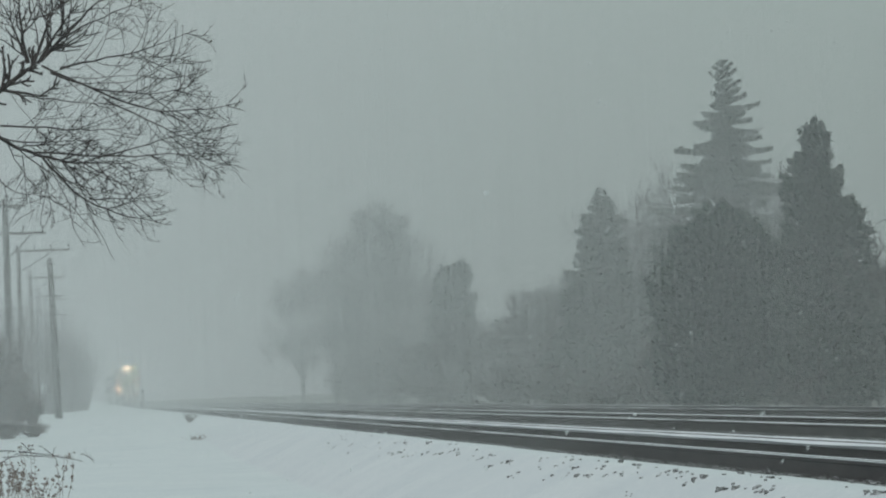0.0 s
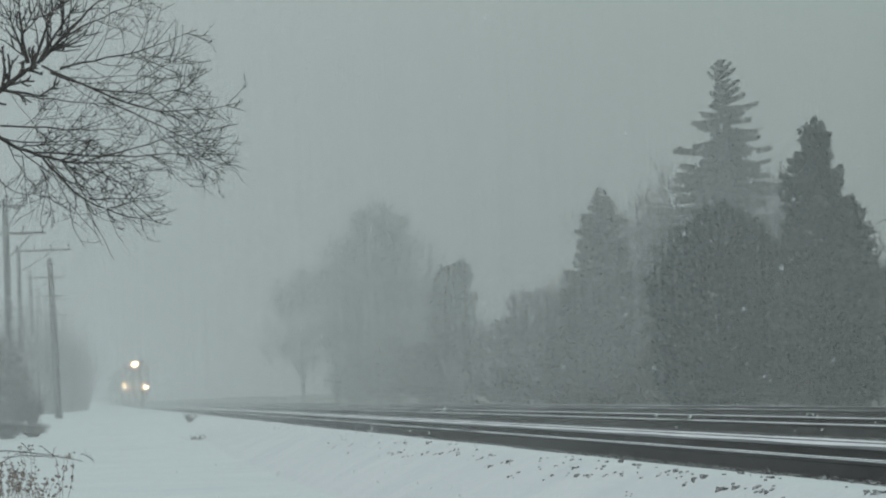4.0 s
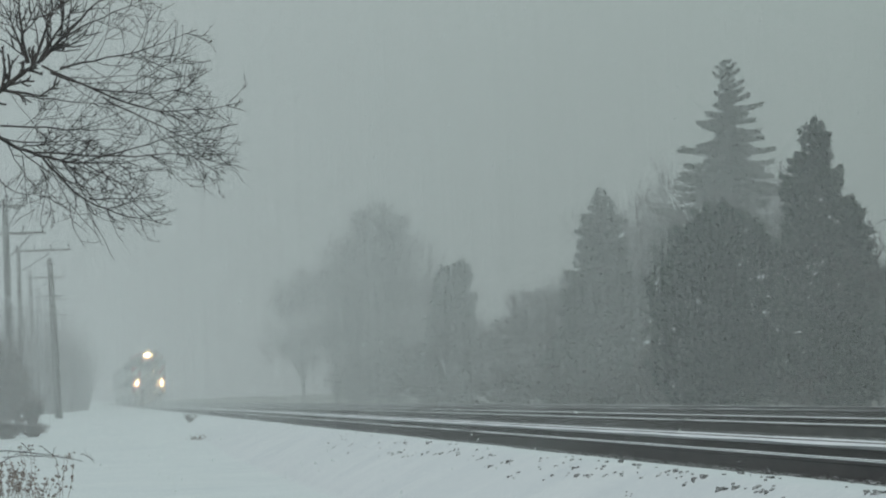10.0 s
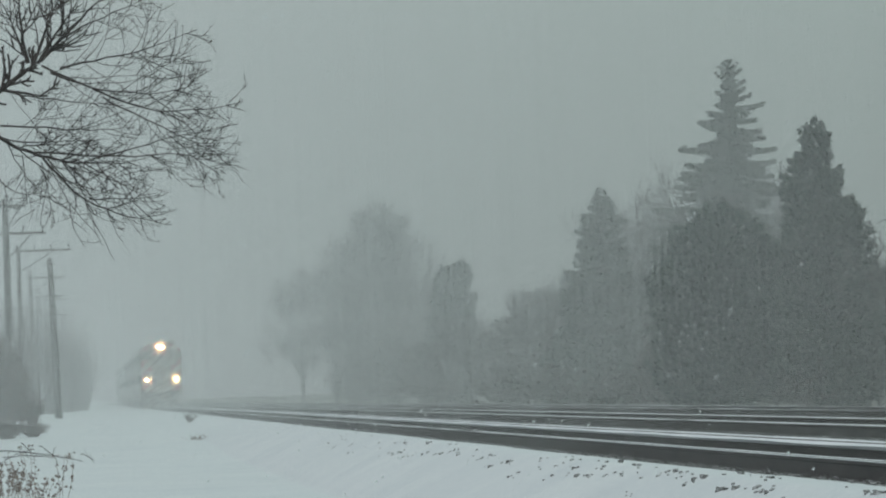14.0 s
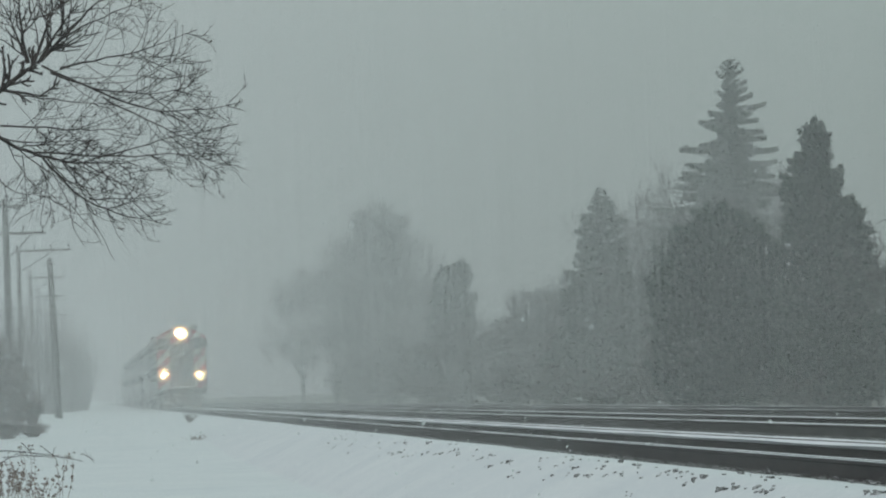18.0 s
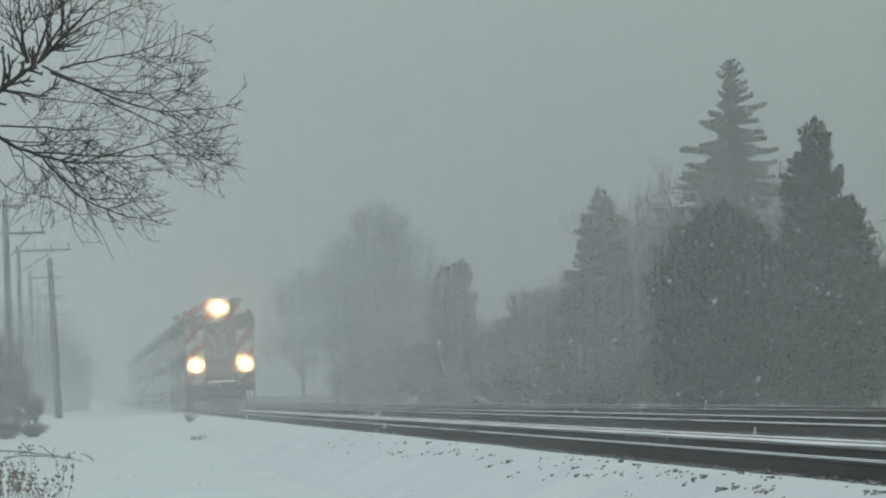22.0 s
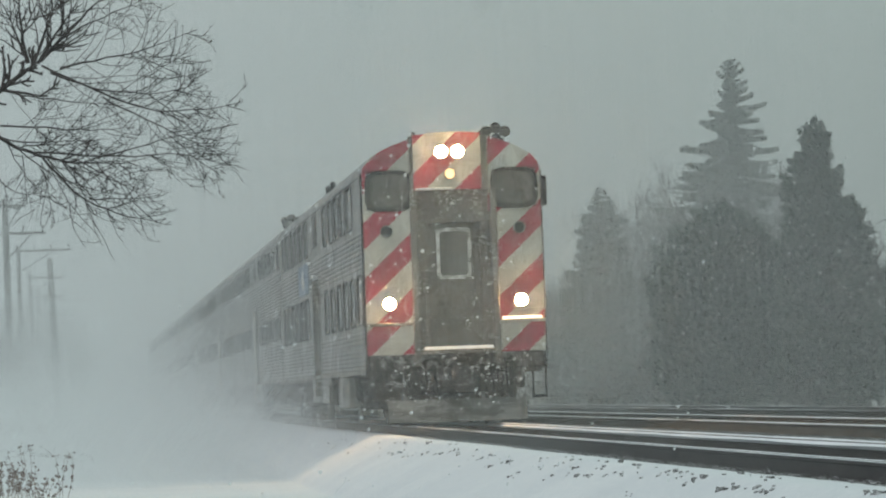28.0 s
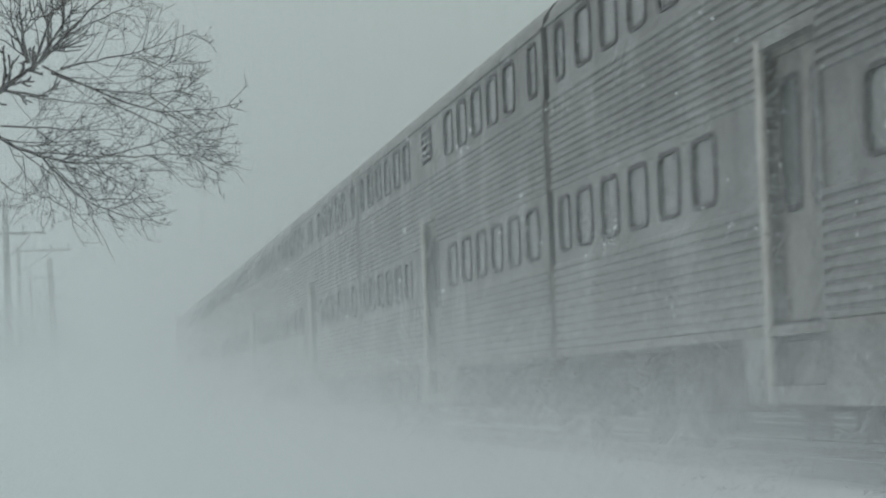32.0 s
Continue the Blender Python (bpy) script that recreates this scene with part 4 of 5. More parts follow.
def car_shell(root, spec, cab):
    """Roof, sides, floor, windows, doors, trucks: common to all cars of the train."""
    L, y0 = 25.55, 0.12
    lo0, lo1 = spec["lz"][0] - 0.11, spec["lz"][1] + 0.11
    up0 = spec["uz"][0] - 0.11
    part("roof", Geo().prism(ROOF, "y", y0, L), M_STEEL, root, smooth=False)
    a = Geo()
    fluted(a, -SIDE, y0, DOOR[0], 0.97, lo0)
    part("side_panel", a, M_STEEL, root, "horizontally fluted stainless steel")
    a = Geo()
    fluted(a, -SIDE, DOOR[1], L, 0.97, lo0)
    part("side_panel", a, M_STEEL, root, "horizontally fluted stainless steel")
    for ya, yb in ((y0, DOOR[0]), (DOOR[1], L)):
        a = Geo()
        window_band(a, -SIDE, ya, yb, lo0, lo1, spec["low"], spec["lz"])
        part("window_band", a, M_STEEL, root)
        a = Geo()
        fluted(a, -SIDE, ya, yb, lo1, 3.0, 0.078)
        part("side_panel", a, M_STEEL, root, "horizontally fluted stainless steel")
    a = Geo()
    fluted(a, -SIDE, y0, L, 3.0, up0)
    part("side_panel", a, M_STEEL, root, "horizontally fluted stainless steel")
    a = Geo()
    window_band(a, -SIDE, y0, L, up0, 4.25, spec["up"], spec["uz"])
    part("window_band", a, M_STEEL, root)
    part("side_panel", Geo().box((SIDE - 0.05, y0, 0.97), (SIDE, L, 4.25)), M_STEEL, root)
    part("gutter", Geo().box((-SIDE - 0.03, y0, 4.235), (-SIDE + 0.02, L, 4.268)), M_STEEL, root)
    part("side_sill", Geo().box((-SIDE - 0.022, y0, 0.90), (-SIDE + 0.06, L, 0.97)), M_GREY, root)
    part("floor", Geo().box((-1.44, y0, 0.86), (1.44, L, 1.00)), M_DARK, root)
    part("aisle_wall", Geo().box((-0.62, 0.6, 1.0), (-0.57, 25.0, 4.5)), M_SEAT, root)
    part("gallery_deck", Geo().box((-1.42, 0.6, 2.85), (-0.62, 25.0, 2.93)), M_GREY, root)
    for ya in (0.12, 25.45):
        if not (cab and ya < 1):
            part("end_wall", Geo().prism([(-SIDE, 0.9)] + ROOF + [(SIDE, 0.9)], "y", ya, ya + 0.1), M_GREY, root)
            s = -1 if ya < 1 else 1
            yb = ya if s < 0 else ya + 0.1
            part("diaphragm", Geo().ring(rounded(-0.62, 0.62, 1.0, 3.3, 0.1), rounded(-0.48, 0.48, 1.1, 3.15, 0.08), "y", min(yb, yb + s * 0.16), max(yb, yb + s * 0.16)), M_RUBBER, root)
    for a0, b0 in spec["low"]:
        coach_window(root, a0, b0, *spec["lz"])
    for a0, b0 in spec["up"]:
        coach_window(root, a0, b0, *spec["uz"])
    # centre doorway: two sliding leaves set back in a deep frame
    d0, d1 = DOOR
    part("door_frame", Geo().ring([(d0, 0.42), (d1, 0.42), (d1, 3.0), (d0, 3.0)], [(d0 + 0.10, 0.55), (d1 - 0.10, 0.55), (d1 - 0.10, 2.90), (d0 + 0.10, 2.90)], "x", -SIDE - 0.02, -SIDE + 0.16), M_STEEL, root)
    mid = (d0 + d1) / 2
    for ya, yb in ((d0 + 0.08, mid - 0.01), (mid + 0.01, d1 - 0.08)):
        leaf = part("door", Geo().box((-SIDE + 0.12, ya, 0.55), (-SIDE + 0.16, yb, 2.92), 0.008), M_GREY, root)
        part("door_window", Geo().ring(rounded(ya + 0.2, yb - 0.2, 1.75, 2.7, 0.08), rounded(ya + 0.25, yb - 0.25, 1.80, 2.65, 0.06), "x", -SIDE + 0.105, -SIDE + 0.118), M_RUBBER, leaf)
        part("door_pane", Geo().prism(rounded(ya + 0.24, yb - 0.24, 1.79, 2.66, 0.06), "x", -SIDE + 0.110, -SIDE + 0.116), M_GLASS, leaf)
    part("door_post", Geo().box((-SIDE - 0.03, d1 - 0.16, 0.42), (-SIDE + 0.02, d1 - 0.06, 2.98), 0.01), M_WHITE if not cab else M_STEEL, root, "pale upright handrail post")
    # skirt round the low doorway
    for ya, yb in ((9.9, d0), (d1, 15.0)):
        part("skirt", Geo().prism([(ya, 0.92), (ya + (0.25 if ya > 12 else 0), 0.42), (yb - (0 if ya < 12 else 0.25), 0.42), (yb, 0.92)], "x", -SIDE - 0.01, -SIDE + 0.05), M_STEEL, root)
    part("step", Geo().box((-SIDE - 0.06, d0, 0.38), (-SIDE + 0.25, d1, 0.43), 0.01), M_DARK, root)
    # vent above the doorway
    vz0, vz1 = (3.55, 4.22) if cab else (3.70, 4.18)
    vent = part("vent", Geo().box((-SIDE - 0.012, 12.25, vz0), (-SIDE + 0.02, 13.6, vz1)), M_DARK, root, "dark louvred vent")
    n = 9 if cab else 5
    for k in range(n):
        z = vz0 + (k + 0.5) * (vz1 - vz0) / n
        part("louvre", Geo().add([(-SIDE - 0.012, 12.3, z + 0.03), (-SIDE - 0.045, 12.3, z - 0.02), (-SIDE - 0.012, 13.55, z + 0.03), (-SIDE - 0.045, 13.55, z - 0.02), (-SIDE - 0.012, 12.3, z + 0.018), (-SIDE - 0.012, 13.55, z + 0.018)],
                                 [(0, 1, 3, 2), (0, 2, 5, 4), (4, 5, 3, 1), (0, 4, 1), (2, 3, 5)]), M_STEEL, vent)
    # underframe
    part("centre_sill", Geo().box((-0.35, 0.4, 0.55), (0.35, 25.1, 0.87), 0.02), M_DARK, root)
    for ya, yb, z in ((7.9, 9.7, 0.36), (15.3, 17.1, 0.40), (17.5, 19.2, 0.34)):
        box = part("equipment_box", Geo().box((-1.35, ya, z), (-0.5, yb, 0.88), 0.03), M_DARK, root)
        part("hatch", Geo().box((-1.365, ya + 0.12, z + 0.08), (-1.35, yb - 0.12, 0.80), 0.004), M_IRON, box)
    for ya, yb, z in ((5.6, 11.6, 0.34), (14.2, 20.2, 0.36)):      # gear hung along the far side
        part("equipment_box", Geo().box((0.45, ya, z), (1.36, yb, 0.88), 0.03), M_DARK, root)
    for y in (10.4, 15.6):
        part("air_tank", Geo().tube([(-0.95, y - 0.9, 0.60), (-0.95, y - 0.8, 0.60), (-0.95, y + 0.8, 0.60), (-0.95, y + 0.9, 0.60)], [0.08, 0.19, 0.19, 0.08], 12), M_IRON, root)
    for x, z in ((-1.22, 0.80), (-1.10, 0.72)):
        part("pipe", Geo().tube([(x, 1.2, z), (x, 11.5, z)], [0.03, 0.03], 6), M_IRON, root)
        part("pipe", Geo().tube([(x, 14.3, z), (x, 24.6, z)], [0.03, 0.03], 6), M_IRON, root)
    for y in (1.45, 5.15, 20.6, 24.3):
        part("mud_flap", Geo().box((-1.32, y, 0.42), (-0.5, y + 0.05, 0.90), 0.01), M_DARK, root)
    for y in (3.45, 22.4):
        truck(root, y)
    for y, s in ((0.1, -1), (25.45, 1)):
        part("coupler", Geo().box((-0.13, min(y, y + s * 0.2), 0.70), (0.13, max(y, y + s * 0.2), 0.98), 0.03), M_IRON, root)


def horn_cluster(root, x, y, z):
    """Three to five horn trumpets on a bracket."""
    h = part("horn", Geo().box((x - 0.18, y - 0.06, z - 0.05), (x + 0.18, y + 0.06, z + 0.02), 0.01), M_IRON, root, "dark air horn cluster")
    for i, (dx, dz, s) in enumerate(((-0.16, 0.10, -1), (0.0, 0.16, -1), (0.16, 0.10, -1), (-0.08, 0.02, 1), (0.1, 0.03, 1))):
        pts = [(x + dx, y, z + dz), (x + dx, y + s * 0.22, z + dz + 0.01), (x + dx, y + s * 0.34, z + dz + 0.01), (x + dx, y + s * 0.40, z + dz + 0.01)]
        part("trumpet", Geo().tube(pts, [0.022, 0.03, 0.055, 0.095], 12), M_IRON, h)
    for dx in (-0.12, 0.12):
        part("bracket", Geo().tube([(x + dx, y, z - 0.25), (x + dx, y, z + 0.10)], [0.02, 0.02], 6), M_IRON, h)


def lamp(root, name, x, z, r, mat, y=-0.03, label="", hood=0.045):
    body = part(name, Geo().ring(circle(x, z, r * 1.22, 20), circle(x, z, r, 20), "y", y - hood, y + 0.05), M_STEEL, root, label)
    part("lens", Geo().prism(circle(x, z, r, 20), "y", y - 0.012, y + 0.02), M_BOWL if mat is M_LAMP else mat, body)
    if mat is M_LAMP:
        part("filament", Geo().prism(circle(x, z, 0.098, 18), "y", y - 0.045, y - 0.012), M_LAMP, body, "dazzling core of the lamp")
    return body


def arc_z(u):
    us = [p[0] for p in ROOF]
    return float(np.interp(u, us, [p[1] for p in ROOF]))


def build_cab_car():
    root = tagged(new("cab_car"), "stainless bilevel cab car, red and white striped nose, lights on", "train car", "cars of the train")
    car_shell(root, CAB, True)
    # striped nose columns
    for s in (-1, 1):
        def q(pts):
            return [(s * px, pz) for px, pz in pts]
        inner, M_COL = 0.69, (M_STRIPE if s < 0 else M_STRIPE_FAR)
        part("nose_panel", Geo().prism(q([(1.50, 1.21), (inner, 1.21), (inner, 1.69), (1.50, 1.69)]), "y", -0.01, 0.12), M_COL, root, "red and white slanting stripes")
        part("nose_panel", Geo().prism(q([(1.50, 1.745), (inner, 1.745), (inner, 3.58), (1.50, 3.58)]), "y", -0.01, 0.12), M_COL, root, "red and white slanting stripes")
        part("belt", Geo().box((min(s * 1.52, s * inner), -0.035, 1.69), (max(s * 1.52, s * inner), 0.12, 1.745), 0.008), M_WHITE if s > 0 else M_END, root)
        part("nose_panel", Geo().ring(q([(1.50, 3.58), (inner - 0.07, 3.58), (inner - 0.07, 4.31), (1.50, 4.31)]), q([(1.43, 3.64), (inner, 3.64), (inner, 4.27), (1.43, 4.27)]), "y", -0.01, 0.12), M_COL, root)
        us = [1.50, 1.47, 1.36, 1.18, 0.98, 0.80, 0.62]
        part("nose_panel", Geo().prism(q([(0.62, 4.31), (1.50, 4.31 - 0.04)] + [(u, arc_z(u)) for u in us]), "y", -0.01, 0.12), M_COL, root, "red and white slanting stripes")
        win = part("cab_window", Geo().ring(q(rounded(0.66, 1.46, 3.61, 4.30, 0.20)), q(rounded(0.74, 1.38, 3.69, 4.22, 0.15)), "y", -0.045, 0.03), M_RUBBER, root)
        part("pane", Geo().prism(q(rounded(0.73, 1.39, 3.67, 4.24, 0.11)), "y", 0.002, 0.012), M_FROST, win)
        wip = part("wiper", Geo().tube([(s * 1.0, -0.05, 4.30), (s * 1.12, -0.055, 3.80)], [0.012, 0.008], 5), M_RUBBER, win)
        lamp(root, "ditch_light", s * 1.11, 2.065, 0.105, M_LAMP, -0.03, "lit low headlight", 0.03)
        lamp(root, "marker_lamp", s * 1.12, 3.28, 0.085, M_RUBBER, -0.03, "dark unlit marker lamp")
        part("corner_post", Geo().tube([(s * 1.50, 0.06, 0.9), (s * 1.50, 0.06, 4.26)], [0.035, 0.035], 8), M_DARK, root)
        part("hanging_step", Geo().box((s * 1.38 - 0.12, -0.05, 0.42), (s * 1.38 + 0.12, 0.16, 0.47), 0.01), M_DARK, root)
        for dx in (-0.11, 0.11):
            part("step_bar", Geo().tube([(s * 1.38 + dx, 0.05, 0.44), (s * 1.38 + dx, 0.05, 1.0)], [0.018, 0.018], 6), M_DARK, root)
        part("snow_ledge", Geo().prism([(-0.10, 1.745), (-0.03, 1.745), (-0.03, 1.80), (-0.06, 1.79)], "x", min(s * 0.78, s * 1.45), max(s * 0.78, s * 1.45)), M_SNOW, root) if s > 0 else None
    # headlight panel, standing proud over the doorway
    hp = [(-0.64, 3.95), (0.50, 3.95)] + [(u, arc_z(u) + 0.03) for u in (0.50, 0.25, 0.0, -0.3, -0.64)]
    part("headlight_panel", Geo().prism(hp, "y", -0.12, 0.12), M_STRIPE, root, "red and white slanting stripes")
    part("panel_strip", Geo().box((-0.70, -0.09, 3.92), (-0.64, 0.12, 4.86), 0.01), M_END, root)
    part("panel_strip", Geo().box((0.50, -0.09, 3.92), (0.62, 0.12, 4.84), 0.01), M_END, root)
    for x in (-0.165, 0.11):
        lamp(root, "headlight", x, 4.58, 0.105, M_LAMP, -0.13, "lit headlight", 0.03)
    lamp(root, "warning_light", -0.03, 4.21, 0.085, M_LAMP_LOW, -0.13, "lit round lamp under the headlights")
    # end doorway
    part("end_wall", Geo().ring([(-0.69, 0.95), (0.73, 0.95), (0.73, 3.97), (-0.69, 3.97)], [(-0.42, 1.3), (0.46, 1.3), (0.46, 3.40), (-0.42, 3.40)], "y", 0.06, 0.20), M_END, root, "grimy grey end wall round the door")
    for x in (-0.66, 0.69):
        part("collision_post", Geo().box((x - 0.055, -0.08, 1.0), (x + 0.055, 0.10, 3.95), 0.015), M_END, root)
    door = part("end_door", Geo().box((-0.42, 0.12, 1.3), (0.46, 0.17, 3.40), 0.01), M_END, root, "grimy grey end door with a window")
    part("door_window_frame", Geo().ring(rounded(-0.28, 0.31, 2.45, 3.32, 0.08), rounded(-0.22, 0.25, 2.52, 3.25, 0.06), "y", 0.085, 0.12), M_RIME, door, "snow-crusted window frame")
    part("door_pane", Geo().prism(rounded(-0.23, 0.26, 2.51, 3.26, 0.06), "y", 0.098, 0.106), M_FROST, door)
    part("door_panel", Geo().ring(rounded(-0.32, 0.36, 1.42, 2.30, 0.04), rounded(-0.28, 0.32, 1.46, 2.26, 0.03), "y", 0.10, 0.12), M_END, door)
    part("door_handle", Geo().tube([(0.36, 0.10, 2.2), (0.36, 0.06, 2.22), (0.36, 0.06, 2.42), (0.36, 0.10, 2.44)], [0.014] * 4, 6), M_STEEL, door)
    part("door_header", Geo().prism([(-0.5, 3.40), (0.54, 3.40), (0.46, 3.52), (0.02, 3.58), (-0.42, 3.52)], "y", 0.0, 0.1), M_END, root)
    for x in (-0.50, 0.54):
        part("handrail", Geo().tube([(x, 0.06, 1.45), (x, -0.02, 1.5), (x, -0.02, 3.1), (x, 0.06, 3.15)], [0.016] * 4, 6), M_END, root)
    part("threshold", Geo().box((-0.62, -0.28, 1.20), (0.66, 0.08, 1.27), 0.01), M_END, root)
    part("snow_ledge", Geo().prism([(-0.27, 1.272), (0.05, 1.272), (0.03, 1.31), (-0.20, 1.325)], "x", -0.55, 0.60), M_SNOW, root, "snow lying on the threshold")
    part("snow_ledge", Geo().prism([(-0.14, 3.95), (-0.125, 3.95), (-0.125, 3.985), (-0.16, 3.975)], "x", -0.62, 0.0), M_SNOW, root)
    # below the floor
    part("end_beam", Geo().box((-1.46, -0.02, 0.93), (1.46, 0.3, 1.20), 0.02), M_CAKED, root)
    part("draft_gear", Geo().box((-0.30, -0.25, 0.62), (0.34, 0.3, 0.95), 0.03), M_CAKED, root)
    kn = Geo().box((-0.13, -0.62, 0.72), (0.15, -0.2, 0.96), 0.04)
    kn.tube([(0.0, -0.64, 0.68), (0.0, -0.64, 1.0)], [0.12, 0.12], 10)
    part("coupler_knuckle", kn, M_IRON, root)
    part("pilot_plow", Geo().prism([(-0.32, 0.07), (-0.28, 0.07), (-0.10, 0.44), (-0.14, 0.44)], "x", -1.20, 1.12), M_PLOW, root, "low grey steel pilot plow")
    for x in (-0.9, -0.3, 0.4, 0.9):
        part("plow_bracket", Geo().box((x - 0.04, -0.12, 0.40), (x + 0.04, 0.2, 0.95), 0.01), M_CAKED, root)
    for x, sag in ((-0.62, 0.30), (-0.45, 0.36), (0.42, 0.34), (0.58, 0.28), (0.80, 0.42)):
        pts = [(x + 0.03 * k, -0.05 - 0.13 * math.sin(math.pi * k / 6), 0.92 - sag * math.sin(math.pi * k / 6) * 1.0 - 0.02 * k) for k in range(7)]
        part("hose", Geo().tube(pts, [0.024] * 7, 6), M_RUBBER, root)
    part("junction_box", Geo().box((0.72, -0.06, 0.60), (1.12, 0.2, 0.92), 0.02), M_CAKED, root)
    part("junction_box", Geo().box((-1.2, -0.04, 0.62), (-0.78, 0.2, 0.90), 0.02), M_CAKED, root)
    # snow thrown up and caked on the underframe
    r = np.random.RandomState(44)
    crust = Geo()
    for k in range(90):
        x, z = r.uniform(-1.25, 1.25), r.uniform(0.40, 1.22)
        y = -0.30 + 0.34 * r.rand() if abs(x) < 0.35 else -0.06 + 0.05 * r.rand()
        s = r.uniform(0.008, 0.026)
        crust.tube([(x, y, z - s * 0.7), (x, y - 0.2 * s, z), (x, y, z + s * 0.6)], [s * 0.5, s * r.uniform(0.8, 1.5), s * 0.3], 5)
    tagged(part("snow_crust", crust, M_SNOW, root, "clumps of snow caked on the underframe"), "clumps of snow caked on the underframe", kind="stuff")
    # white box behind the leading truck, with three dark bars on it
    box = part("battery_box", Geo().box((-1.47, 5.33, 0.33), (-0.6, 7.58, 0.90), 0.03), M_DIRTY, root, "dirty white painted box")
    for y, w in ((5.75, 0.10), (6.1, 0.13), (6.55, 0.06)):
        part("lettering_bar", Geo().box((-1.476, y, 0.52), (-1.470, y + w, 0.70)), M_RUBBER, box)
    # blue square emblem between the window rows
    em = part("emblem", Geo().box((-SIDE - 0.034, 14.95, 2.70), (-SIDE - 0.020, 18.35, 3.32)), M_BLUE, root, "blue square emblem with a pale mark")
    for pts in ([(16.2, 2.80), (16.5, 2.80), (16.9, 3.2), (16.6, 3.2)], [(16.75, 2.80), (17.05, 2.80), (17.2, 3.0), (16.95, 3.1)]):
        part("emblem_mark", Geo().prism(pts, "x", -SIDE - 0.040, -SIDE - 0.033), M_WHITE, em)
    part("mirror", Geo().box((1.50, -0.10, 3.64), (1.60, 0.16, 4.14), 0.02), M_DARK, root)
    part("mirror_arm", Geo().tube([(1.48, 0.1, 4.10), (1.56, 0.0, 4.08)], [0.015, 0.015], 6), M_DARK, root)
    horn_cluster(root, 0.82, 0.75, 4.82)
    for y in (12.0, 13.4):
        part("roof_vent", Geo().tube([(-1.15, y, 4.5), (-1.15, y, 4.78), (-1.15, y, 4.82)], [0.04, 0.06, 0.02], 8), M_IRON, root)
    for x in (-0.61, 0.52):
        part("roof_fitting", Geo().tube([(x, 0.0, 4.82), (x, 0.0, 4.93)], [0.035, 0.03], 8), M_IRON, root)
    return root


def build_locomotive():
    """The engine that pushes at the rear."""
    root = tagged(new("locomotive"), "boxy grey diesel locomotive pushing at the rear of the train", "locomotive")
    prof = [(-1.5, 1.1), (-1.5, 4.2), (-1.2, 4.62), (1.2, 4.62), (1.5, 4.2), (1.5, 1.1)]
    part("cowl", Geo().prism(prof, "y", 0.3, 14.2), M_STEEL, root)
    part("cab", Geo().prism([(14.2, 1.1), (14.2, 4.62), (16.2, 4.62), (16.9, 3.6), (17.0, 1.1)], "x", -1.5, 1.5), M_STEEL, root)
    part("fuel_tank", Geo().box((-1.35, 6.0, 0.35), (1.35, 10.5, 1.1), 0.15), M_DARK, root)
    part("frame", Geo().box((-1.45, 0.2, 0.9), (1.45, 17.0, 1.1), 0.03), M_DARK, root)
    for k in range(4):
        part("radiator_fan", Geo().tube([(0, 2 + 2 * k, 4.6), (0, 2 + 2 * k, 4.78)], [0.62, 0.58], 16), M_DARK, root)
    for y in (3.2, 13.6):
        truck(root, y)
    return root


M_PLOW = material("plow_steel", (0.26, 0.27, 0.265), (0.055, 0.055, 0.053), 0.75, 0.1, 3, 16, 0.3, (0.7, 1, 2.5), blend=(0.40, 0.72))
M_LAMP_LOW = lamp_material("warm_lamp_glow", (1.0, 0.60, 0.22), 1.3)
cab_car = build_cab_car()


def glow_specks(x, z, count, reach):
    """White specks added round a lamp; lit by it, they stand in for its glare."""
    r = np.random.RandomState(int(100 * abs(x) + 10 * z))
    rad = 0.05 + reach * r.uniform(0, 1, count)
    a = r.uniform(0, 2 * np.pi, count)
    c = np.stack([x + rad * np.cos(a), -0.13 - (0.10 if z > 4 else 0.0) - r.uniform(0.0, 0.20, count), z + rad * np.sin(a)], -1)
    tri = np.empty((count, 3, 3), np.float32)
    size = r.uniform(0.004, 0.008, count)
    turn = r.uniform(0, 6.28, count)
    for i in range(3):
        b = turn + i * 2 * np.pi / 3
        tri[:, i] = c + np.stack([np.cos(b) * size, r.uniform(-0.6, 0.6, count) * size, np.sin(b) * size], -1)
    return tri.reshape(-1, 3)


LAMP_GLOWS = []
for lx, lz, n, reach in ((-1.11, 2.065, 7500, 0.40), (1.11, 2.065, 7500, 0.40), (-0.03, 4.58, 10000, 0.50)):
    LAMP_GLOWS.append(tagged(part("snow_spray", triangles("snow_spray", glow_specks(lx, lz, n, reach), M_FLAKE), None, cab_car, "white specks added round the lamp to give it a halo"), kind="stuff"))

def nose_haze_specks(count):
    """White specks added before the nose, fading it as thicker haze would."""
    r = np.random.RandomState(88)
    c = np.stack([r.normal(0, 1.5, count), -0.8 - 2.4 * r.uniform(0, 1, count), 0.4 + 4.8 * r.uniform(0, 1, count) ** 1.2], -1)
    size = r.uniform(0.004, 0.009, count)
    turn = r.uniform(0, 6.28, count)
    tri = np.empty((count, 3, 3), np.float32)
    for i in range(3):
        b = turn + i * 2 * np.pi / 3
        tri[:, i] = c + np.stack([np.cos(b) * size, r.uniform(-0.6, 0.6, count) * size, np.sin(b) * size], -1)
    return tri.reshape(-1, 3)


